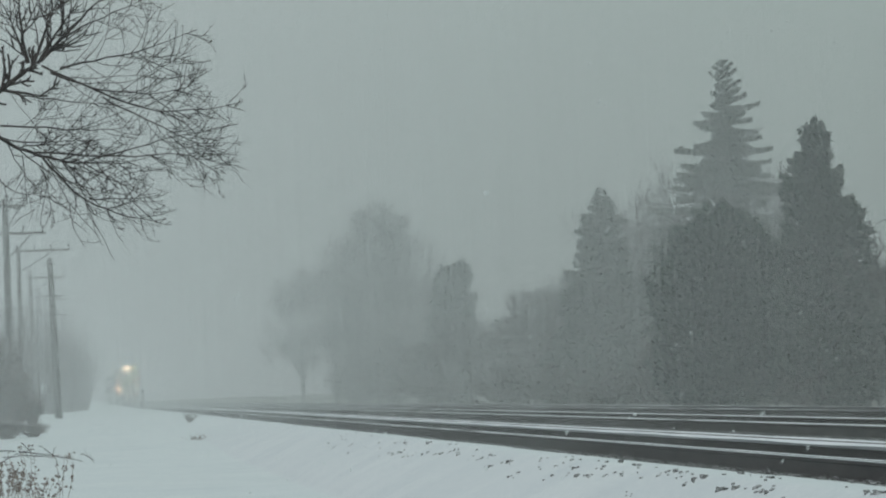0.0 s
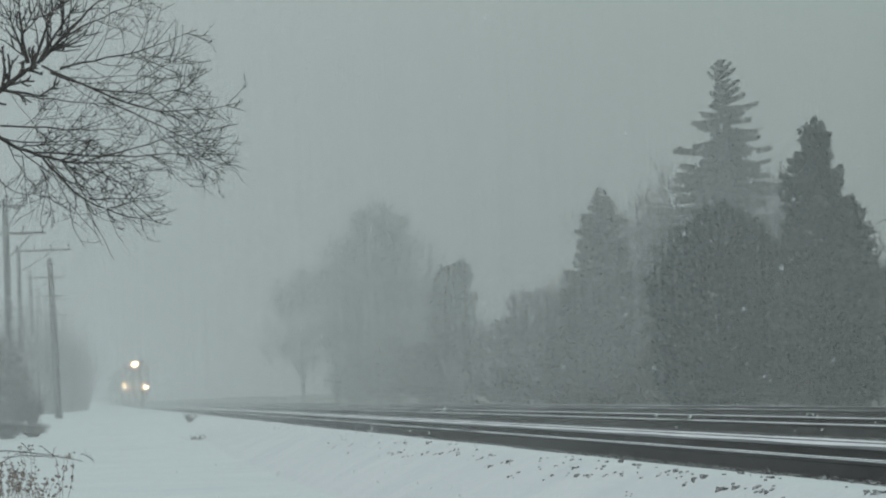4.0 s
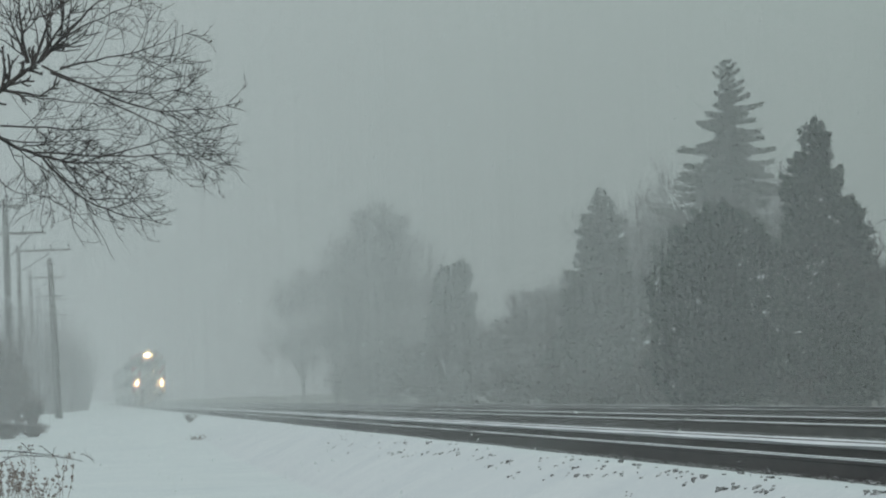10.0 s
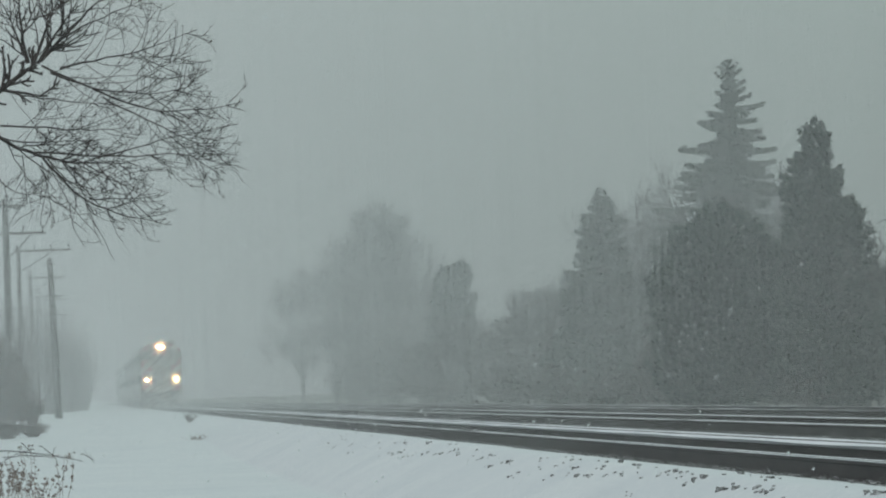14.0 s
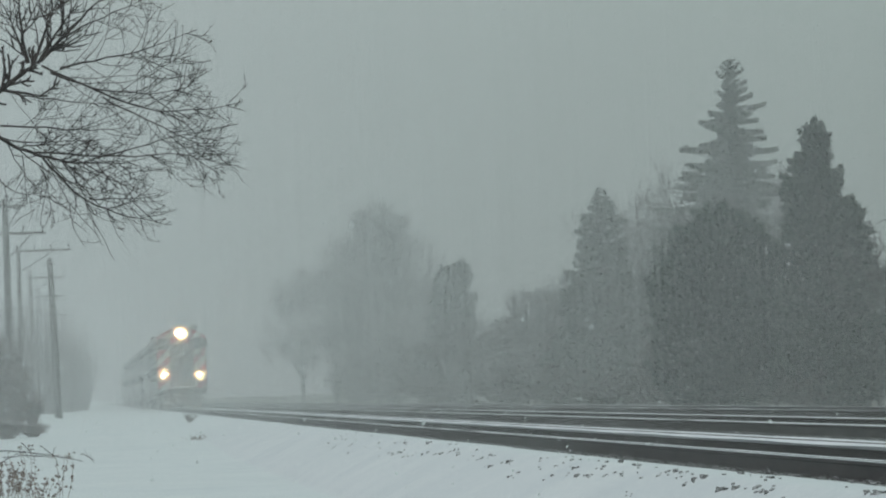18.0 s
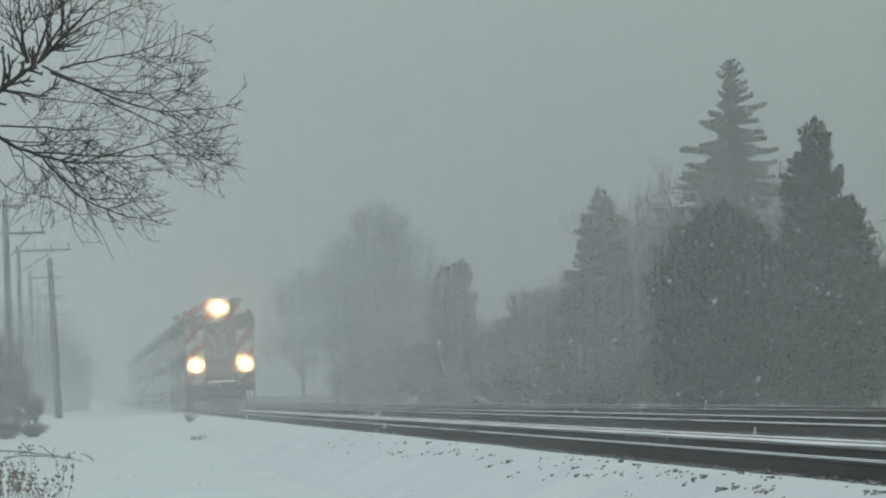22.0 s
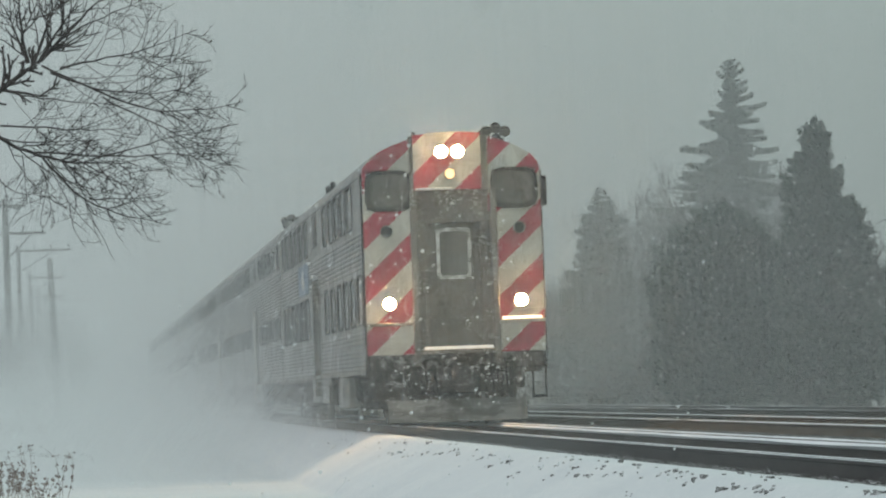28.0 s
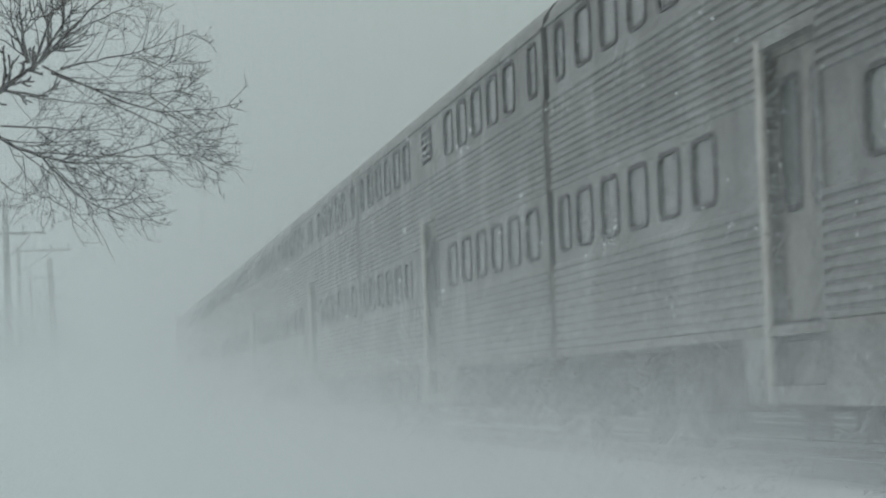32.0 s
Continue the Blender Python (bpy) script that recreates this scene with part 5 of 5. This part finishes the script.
NOSE_HAZE = tagged(part("snow_veil", triangles("snow_veil", nose_haze_specks(40000), M_FLAKE), None, cab_car, "white specks added before the nose to fade it like haze"), kind="stuff")
CAB_WHEELS = WHEELS[:4]
coach = tagged(new("passenger_coach"), "fluted stainless bilevel passenger coach, dirty and snow-dusted", "train car", "cars of the train")
car_shell(coach, COACH, False)
TRAIN = [(cab_car, 0.0), (coach, CAR)]
for k in range(2, 7):
    TRAIN.append((copy_thing(coach, Matrix.Identity(4)), k * CAR))
horn_cluster(coach, -1.12, 1.7, 4.66)
TRAIN.append((build_locomotive(), 7 * CAR))


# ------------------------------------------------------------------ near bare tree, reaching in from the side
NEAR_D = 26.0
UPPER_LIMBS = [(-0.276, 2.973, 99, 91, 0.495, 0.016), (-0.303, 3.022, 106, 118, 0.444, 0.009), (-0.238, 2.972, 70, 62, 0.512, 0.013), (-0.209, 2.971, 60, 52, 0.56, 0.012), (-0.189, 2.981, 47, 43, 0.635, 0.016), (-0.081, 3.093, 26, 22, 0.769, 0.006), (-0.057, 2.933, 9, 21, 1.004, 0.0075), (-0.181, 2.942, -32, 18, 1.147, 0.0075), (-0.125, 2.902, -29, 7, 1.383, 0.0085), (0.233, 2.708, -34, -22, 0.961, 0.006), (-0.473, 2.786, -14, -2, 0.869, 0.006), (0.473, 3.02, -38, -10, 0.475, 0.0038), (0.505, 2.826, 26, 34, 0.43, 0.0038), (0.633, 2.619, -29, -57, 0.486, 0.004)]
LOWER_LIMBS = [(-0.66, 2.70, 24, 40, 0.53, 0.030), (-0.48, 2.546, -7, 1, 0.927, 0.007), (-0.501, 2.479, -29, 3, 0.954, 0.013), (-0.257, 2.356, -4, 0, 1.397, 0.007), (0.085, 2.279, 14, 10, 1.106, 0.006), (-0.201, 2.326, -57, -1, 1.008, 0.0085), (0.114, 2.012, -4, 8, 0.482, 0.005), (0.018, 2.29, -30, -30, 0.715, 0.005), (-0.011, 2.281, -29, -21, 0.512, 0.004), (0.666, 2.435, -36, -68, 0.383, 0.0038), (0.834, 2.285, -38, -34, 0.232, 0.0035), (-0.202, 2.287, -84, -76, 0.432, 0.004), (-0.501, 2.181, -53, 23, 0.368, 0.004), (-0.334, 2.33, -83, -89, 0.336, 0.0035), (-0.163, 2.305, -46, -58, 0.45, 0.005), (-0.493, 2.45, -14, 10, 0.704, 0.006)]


def near_tree():
    """Each limb: foot (x, z), heading at foot and tip in degrees, length, radius."""
    r = random.Random(5)
    root = tagged(new("bare_tree"), "leafless tree with thin dark twigs reaching over the verge", "tree")
    foot = Vector((-2.3, NEAR_D, float(ground_z(-2.3, NEAR_D)) - 0.05))
    root.location = foot
    trunk = Geo()
    trunk.tube([(0, 0, 0), (0.05, 0, 1.2), (0.3, 0, 2.4), (0.6, 0, 4.2)], [0.16, 0.13, 0.12, 0.09], 10)
    trunk.tube([(0.1, 0, 1.6), (0.8, 0, 2.35), (1.62, 0, 2.70 + 0.8)], [0.09, 0.07, 0.052], 8)
    trunk.tube([(0.1, 0, 1.4), (0.7, 0, 2.0), (1.66, 0, 2.42 + 0.8)], [0.05, 0.035, 0.02], 7)
    part("trunk", trunk, M_BARK, root)

    def spurs(geo, pts, rad, n):
        """Short bud spurs along a twig."""
        for k in range(n):
            i = r.randint(1, len(pts) - 1)
            p = pts[i - 1].lerp(pts[i], r.random())
            a = r.uniform(0, 6.28)
            q = p + Vector((math.cos(a), r.uniform(-0.5, 0.5), math.sin(a) + 0.35)) * r.uniform(0.010, 0.026)
            geo.tube([p, q], [rad * 0.8, rad * 0.55], 3, False)

    def twig(geo, p, a, length, rad, depth):
        """A slender twig that sets off at the angle a and bends back up towards its tip."""
        n = 6
        pts, heads = [p.copy()], []
        away, bend = r.uniform(-0.35, 0.35), r.uniform(-6, 40) * (1 if math.cos(radians(a)) > 0 else -1)
        for i in range(n):
            h = radians(a + bend * i / n + r.uniform(-9, 9))
            heads.append(math.degrees(h))
            pts.append(pts[-1] + Vector((math.cos(h), away, math.sin(h))) * length / n)
        geo.tube(pts, [rad * (1 - 0.4 * i / n) for i in range(n + 1)], 3, False)
        spurs(geo, pts, rad * 0.8, int(length * 14) + 1)
        if depth > 0:
            for k in range(r.randint(1, 2 + int(length > 0.3))):
                i = r.randint(1, n - 1)
                twig(geo, pts[i], heads[i] + r.choice((-1, 1)) * r.uniform(24, 52), length * r.uniform(0.3, 0.6), max(rad * 0.8, 0.0021), depth - 1)

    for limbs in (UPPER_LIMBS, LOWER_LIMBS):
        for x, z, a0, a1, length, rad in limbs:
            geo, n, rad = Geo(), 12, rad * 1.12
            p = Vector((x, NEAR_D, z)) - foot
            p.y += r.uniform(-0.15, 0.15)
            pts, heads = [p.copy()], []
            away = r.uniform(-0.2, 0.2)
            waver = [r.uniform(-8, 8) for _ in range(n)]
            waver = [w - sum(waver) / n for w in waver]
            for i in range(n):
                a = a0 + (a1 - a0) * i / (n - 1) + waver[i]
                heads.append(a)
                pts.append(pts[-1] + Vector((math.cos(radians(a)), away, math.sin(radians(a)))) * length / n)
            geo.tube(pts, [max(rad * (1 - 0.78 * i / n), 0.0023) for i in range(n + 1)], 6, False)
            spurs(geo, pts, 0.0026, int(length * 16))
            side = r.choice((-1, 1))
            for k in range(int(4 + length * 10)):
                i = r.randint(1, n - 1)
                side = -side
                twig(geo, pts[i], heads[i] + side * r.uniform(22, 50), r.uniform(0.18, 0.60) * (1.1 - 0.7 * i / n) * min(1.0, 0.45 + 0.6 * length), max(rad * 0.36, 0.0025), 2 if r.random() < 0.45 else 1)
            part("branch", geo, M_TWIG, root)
    return root


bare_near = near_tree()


# ------------------------------------------------------------------ stones, weeds, fallen branch, shrub on the verge
def stone_mesh(geo, x, y, z, s, r, long=1.0):
    v = []
    for k in range(5):
        a = 2 * math.pi * k / 5 + r.uniform(-0.3, 0.3)
        v.append((x + math.cos(a) * s * r.uniform(0.7, 1.2), y + math.sin(a) * s * long * r.uniform(0.7, 1.2), z - 0.02))
    for k in range(5):
        px, py, _ = v[k]
        v.append((x + (px - x) * 0.75, y + (py - y) * 0.75, z + s * r.uniform(0.25, 0.6)))
    geo.add(v, [(5, 6, 7, 8, 9)] + [(k, (k + 1) % 5, 5 + (k + 1) % 5, 5 + k) for k in range(5)])


r = random.Random(31)
bank = Geo()
for i in range(105):           # small clumps, each a short trail of stones and dirt
    y0 = 22.5 + 46 * r.random() ** 1.7
    x0 = 4.66 + r.gauss(0, 0.15) - 0.003 * (y0 - 24)
    for k in range(r.choice((1, 1, 2, 3, 4))):
        x, y = x0 + r.gauss(0, 0.03), y0 + r.gauss(0, 0.22)
        if x > 5.05:
            continue
        stone_mesh(bank, x, y, float(ground_z(x, y)) + 0.002, r.uniform(0.009, 0.026) * (1.7 if r.random() < 0.12 else 1), r, 2.6)
thing("bank_stones", bank, M_STONE, "scattered dark ballast stones poking through the snowy bank", "stones", kind="stuff")
heap = Geo()
for i in range(9000):
    y = 17 + 75 * r.random() ** 1.4
    x = r.choice((r.uniform(5.14, 5.62), r.uniform(5.16, 5.5), r.uniform(5.65, 8.3)))
    stone_mesh(heap, x, y, -0.165 + r.uniform(-0.01, 0.012), r.uniform(0.018, 0.045), r)
thing("ballast_stones", heap, M_STONE, "loose dark crushed stone between and beside the ties", "ballast", kind="stuff")


def weed(x, y, h, n, label, mat, seed, spread=0.5, fuzz=True):
    q = random.Random(seed)
    root = tagged(new("dry_weed"), label, "weed", "dead weeds on the verge")
    root.location = (x, y, float(ground_z(x, y)) - 0.02)
    for k in range(n):
        stem = Geo()
        d = Vector((q.uniform(-spread, spread), q.uniform(-spread, spread), 1)).normalized()
        pts = [Vector((q.uniform(-0.08, 0.08), q.uniform(-0.08, 0.08), 0))]
        for i in range(5):
            d = (d + Vector((q.uniform(-1, 1), q.uniform(-1, 1), q.uniform(-0.3, 0.3))) * 0.15).normalized()
            pts.append(pts[-1] + d * h * q.uniform(0.8, 1.1) / 5)
        stem.tube(pts, [0.0045, 0.004, 0.0035, 0.003, 0.0025, 0.002], 4, False)
        for i in range(16 if fuzz else 6):
            p = pts[q.randint(2, 5)] + Vector((q.uniform(-1, 1), q.uniform(-1, 1), q.uniform(-1, 1))) * 0.03
            e = Vector((q.uniform(-1, 1), q.uniform(-1, 1), q.uniform(-0.2, 1))).normalized()
            L = q.uniform(0.02, 0.06)
            s = e.cross(Vector((0, 1, 0.2))).normalized() * L * 0.3
            stem.add([p, p + e * L * 0.5 + s, p + e * L, p + e * L * 0.5 - s], [(0, 1, 2, 3)])
        part("stem", stem, mat, root)
    return root


for i, (x, y, h, n) in enumerate(((-1.02, 52, 0.62, 6), (-0.70, 51, 0.88, 5), (-0.33, 51, 0.80, 4), (-0.95, 56, 0.45, 5), (-0.58, 53, 0.40, 4), (-1.10, 49, 0.72, 5), (-0.46, 48, 0.36, 4), (-0.85, 54, 0.55, 4))):
    weed(x, y, h, n, "brown dead weed stalks with dry seed heads in snow", M_WEED, 60 + i)
weed(6.0 * 0.66, 24.2, 0.26, 1, "single thin dry grass stem in the snowy bank", M_WEED, 77, 0.05, False)

fallen = Geo()
fr = random.Random(9)
for (x0, z0), (x1, z1), rad in (((-1.9, 0.34), (0.05, 0.04), 0.016), ((-1.7, 0.18), (-0.3, 0.12), 0.012), ((-0.9, 0.42), (-0.5, 0.02), 0.012), ((0.0, 0.20), (0.30, -0.02), 0.009), ((-1.8, 0.05), (-1.0, 0.34), 0.011), ((-1.3, 0.5), (-1.0, 0.1), 0.01)):
    pts = [(x0 + (x1 - x0) * k / 6, 83 + fr.uniform(-0.05, 0.05), float(ground_z(0, 83)) + 0.03 + z0 + (z1 - z0) * k / 6 + 0.06 * math.sin(math.pi * k / 6) + fr.uniform(-0.015, 0.015)) for k in range(7)]
    fallen.tube(pts, [rad * (1 - 0.08 * k) for k in range(7)], 5)
    for k in range(2, 6):
        p = Vector(pts[k])
        fallen.tube([p, p + Vector((fr.uniform(-0.3, 0.35), 0, fr.uniform(-0.16, 0.2)))], [rad * 0.5, 0.002], 4, False)
thing("fallen_branch", fallen, M_TWIG, "thin fallen branch lying in the snow among weeds", "branch")


def low_shrub(name, x, y, h, w, n, seed, label, mat):
    q = random.Random(seed)
    g2 = Geo()
    for k in range(n):
        a = q.uniform(0, 6.28)
        lean = q.random() ** 0.6
        d = Vector((math.cos(a) * lean * w, math.sin(a) * lean * w, h * q.uniform(0.5, 1.0)))
        p = Vector((q.uniform(-0.3, 0.3) * w, q.uniform(-0.3, 0.3) * w, 0))
        mid = p + d * 0.55 + Vector((q.uniform(-0.1, 0.1), 0, 0.05))
        g2.tube([p, mid, p + d], [0.009, 0.007, 0.004], 3, False)
        for j in range(5):
            b = p.lerp(p + d, q.uniform(0.4, 1))
            g2.tube([b, b + Vector((q.uniform(-0.22, 0.22), q.uniform(-0.2, 0.2), q.uniform(-0.05, 0.2)))], [0.007, 0.004], 3, False)
    ob = thing(name, g2, mat, label, "shrub")
    ob.location = (x, y, float(ground_z(x, y)) - 0.03)
    return ob


low_shrub("shrub", -2.2, 115, 0.55, 0.5, 240, 3, "low reddish brown leafless shrub at the foot of the poles", M_SHRUB)
low_shrub("shrub", -1.45, 117, 0.40, 0.45, 200, 4, "low reddish brown leafless shrub at the foot of the poles", M_SHRUB)
low_shrub("shrub", -2.7, 112, 0.6, 0.5, 220, 6, "low reddish brown leafless shrub at the foot of the poles", M_SHRUB)
low_shrub("shrub", -3.6, 165, 3.4, 1.2, 260, 8, "tall bare thicket behind the poles, faint in snow", M_SHRUB)
low_shrub("shrub", -4.4, 185, 4.6, 1.6, 300, 9, "tall bare thicket behind the poles, faint in snow", M_SHRUB)
low_shrub("shrub", -2.95, 152, 3.5, 0.8, 380, 31, "tall reddish bare thicket among the poles", M_SHRUB)
low_shrub("shrub", -2.3, 147, 2.5, 0.6, 260, 32, "tall reddish bare thicket among the poles", M_SHRUB)
for i, (x, y, h, w) in enumerate(((-3.4, 205, 6.2, 1.5), (-1.9, 222, 6.6, 1.6), (-4.4, 236, 7.4, 1.8), (-0.6, 252, 6.4, 1.6), (-2.4, 268, 7.6, 1.8), (0.2, 290, 5.6, 1.7))):
    low_shrub("shrub", x, y, h, w, 320, 50 + i, "tall mauve-brown bare thicket behind the poles, faint in snow", M_SHRUB)
low_shrub("shrub", -1.75, 140, 1.2, 0.5, 170, 33, "low reddish bare thicket beside the poles", M_SHRUB)
post = tagged(new("marker_post"), "thin short dark marker post beside the track", "post")
post.location = (4.2, 247, float(ground_z(4.2, 247)) - 0.05)
part("stake", Geo().tube([(0, 0, 0), (0.01, 0, 0.7), (0, 0, 1.35)], [0.045, 0.04, 0.035], 8), M_POLE, post)
part("plate", Geo().box((-0.09, -0.055, 1.18), (0.09, -0.04, 1.40), 0.005), M_IRON, post)
low_shrub("dead_grass", 3.27, 105, 0.02, 0.45, 9, 41, "flat streak of dead grass showing through the snow", M_WEED)
low_shrub("shrub", 3.75, 129, 0.34, 0.22, 9, 5, "small dry tuft standing alone in the snow", M_SHRUB)


# ------------------------------------------------------------------ snow whirled up along the train
DRIFTS = []
# distance, fullness at the ground, share left high up, height over which it thins
for d, cover, floor, scale in ((10, 0.70, 0.075, 0.45), (14, 0.75, 0.05, 0.5), (19, 0.85, 0.03, 0.75), (22, 0.90, 0.0, 0.75), (24, 0.90, 0.0, 0.42), (26, 0.90, 0.02, 0.45), (28, 0.90, 0.0, 0.40), (31, 0.90, 0.0, 0.42), (34, 0.90, 0.025, 0.48), (39, 0.85, 0.0, 0.46), (44, 0.85, 0.03, 0.52),
                               (50, 0.85, 0.0, 0.52), (57, 0.85, 0.06, 0.64), (64, 0.85, 0.0, 0.62), (72, 0.85, 0.08, 0.75), (81, 0.80, 0.0, 0.7), (92, 0.85, 0.11, 1.1), (104, 0.80, 0.0, 0.8), (117, 0.85, 0.13, 1.2), (145, 0.85, 0.14, 1.3), (180, 0.85, 0.15, 1.4)):
    top = 6.5 if floor > 0 else 3.2
    low = 0.2 if d < 20 else 0.35 if d < 40 else 0.7
    ground = -0.85 + 0.4 * (d > 100)
    levels = [(ground + top * u, (floor + (1 - floor) * math.exp(-max(0.0, top * u - low) / scale)) * (1 - u ** 3)) for u in (0.0, 0.10, 0.19, 0.30, 0.46, 0.70, 1.0)]
    limit = (5.7 if d < 30 else 5.0) if floor > 0 else 6.1 if d < 32 else 5.6
    curtain = haze_snow_curtain(d, 0.13 * d, cover, levels, (-0.030 - 2.0 / d, min(0.232 + 2.0 / d, (limit + 2.5) / d)), gap=1.4, billow=0.55, edge=limit, slant=(0.9, -0.6, 0.4, -1.1, 0.7)[len(DRIFTS) % 5])
    ob = tagged(new("blowing_snow", curtain_mesh("blowing_snow", [curtain])), "cloud of powder snow whirled up beside the train", "snow", "whirled snow", kind="stuff")
    DRIFTS.append((ob, d, floor > 0))

# larger flakes nearer the eye, drifting down and aside
FALL = []
fl = np.random.RandomState(3)
WIND = np.array((-0.75, -0.35, -1.15))
for d0, d1, n, size in ((6, 9, 320, 0.0045), (9, 14, 600, 0.006), (14, 22, 1100, 0.008), (22, 34, 1900, 0.012), (34, 52, 2700, 0.016), (52, 80, 3300, 0.020), (80, 115, 3600, 0.026)):
    dm = (d0 + d1) / 2
    t = fl.uniform(-1.5, 33.5, n)
    c = np.stack([fl.uniform(-0.03, 0.235, n) * dm, fl.uniform(d0, d1, n), EYE.z + fl.uniform(-0.04, 0.12, n) * dm], -1) - t[:, None] * WIND[None]
    tri = np.empty((n, 8, 3, 3), np.float32)
    s = size * fl.uniform(0.5, 1.2, n)[:, None] * np.stack([fl.uniform(0.7, 1.2, n), fl.uniform(0.4, 0.8, n), fl.uniform(0.7, 1.3, n)], -1)
    k = 0
    for sx in (-1, 1):
        for sy in (-1, 1):
            for sz in (-1, 1):
                tri[:, k, 0] = c + s * np.array((sx, 0.2 * sz, 0))
                tri[:, k, 1] = c + s * np.array((0, sy, 0))
                tri[:, k, 2] = c + s * np.array((0.3 * sx, 0, sz))
                k += 1
    ob = tagged(new("snowflakes", triangles("snowflakes", tri.reshape(-1, 3), M_FLAKE)), "big wet snowflakes drifting down on the wind", "snow", "falling flakes", kind="stuff")
    FALL.append(ob)


def front_at(t):
    return float(np.interp(t, [a for a, _ in FRONT], [b for _, b in FRONT]))


def passing(d):
    """When the leading end goes by the distance d."""
    return float(np.interp(-d, [-b for _, b in FRONT], [a for a, _ in FRONT]))


def motions():
    for ob, back in TRAIN:
        walk(ob, [(t, pose(XC, d + back, 0)) for t, d in FRONT])
    # wheels of the leading car roll
    times = [k / 30 for k in range(0, 961)]
    for w in CAB_WHEELS:
        home = Vector(w.location)
        walk(w, [(t, pose(*home, math.degrees(-(front_at(0) - front_at(t)) / 0.457 % (2 * math.pi)))) for t in times])
    # the added glow specks move off over the roof as the train comes near
    for ob in LAMP_GLOWS:
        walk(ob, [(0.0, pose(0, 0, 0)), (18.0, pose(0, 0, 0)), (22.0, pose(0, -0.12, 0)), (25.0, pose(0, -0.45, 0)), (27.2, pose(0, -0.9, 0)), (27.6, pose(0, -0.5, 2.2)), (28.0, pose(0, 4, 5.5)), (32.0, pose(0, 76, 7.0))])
    # the specks that haze over the nose lift away before it is close
    walk(NOSE_HAZE, [(0.0, pose(0, 0, 0)), (19.0, pose(0, 0, 0)), (23.0, pose(0, -0.5, 2.6)), (25.0, pose(0, 6, 5.8)), (32.0, pose(0, 120, 7.0))])
    # powder snow lifts off the ground once the train has come by
    for ob, d, tall in DRIFTS:
        t0 = passing(d) + (0.10 if tall else -0.15)
        rows = [(0.0, pose(0, 0, -7.6)), (t0, pose(0, 0, -7.6)), (t0 + 0.2, pose(0, 0, -1.1)), (t0 + 0.45, pose(0, 0, -0.2)), (t0 + 1.2, pose(0, 0, 0)), (t0 + 6.0, pose(0, 0, 0.1))]
        keep = [q for q in rows if q[0] < 31.9]
        last = [q for q in rows if q[0] >= 31.9]
        if last and keep:
            (ta, ma), (tb, mb) = keep[-1], last[0]
            keep.append((32.0, ma.lerp(mb, (32.0 - ta) / (tb - ta))))
        walk(ob, keep)
    # trees lean in the wind
    at = fir.location.copy()
    walk(fir, [(t, pose(*at, 0, a, 0)) for t, a in ((0.0, -0.7), (3.0, -1.0), (7.0, -0.6), (9.0, -0.2), (13.0, 0.15), (17.0, 0.45), (25.0, 0.6), (32.0, 0.6))])
    at = bare_near.location.copy()
    walk(bare_near, [(t, pose(*at, 0, a, 0)) for t, a in ((0.0, 0.0), (8.0, -0.03), (9.0, -0.10), (10.0, 0.0), (28.0, 0.0), (29.0, 0.02), (29.5, -0.15), (30.0, 0.02), (30.5, -0.2), (31.0, 0.25), (31.5, 0.45), (32.0, 0.05))])
    for ob in FALL:
        walk(ob, [(0.0, pose(0, 0, 0)), (32.0, pose(*(WIND * 32.0)))])


motions()
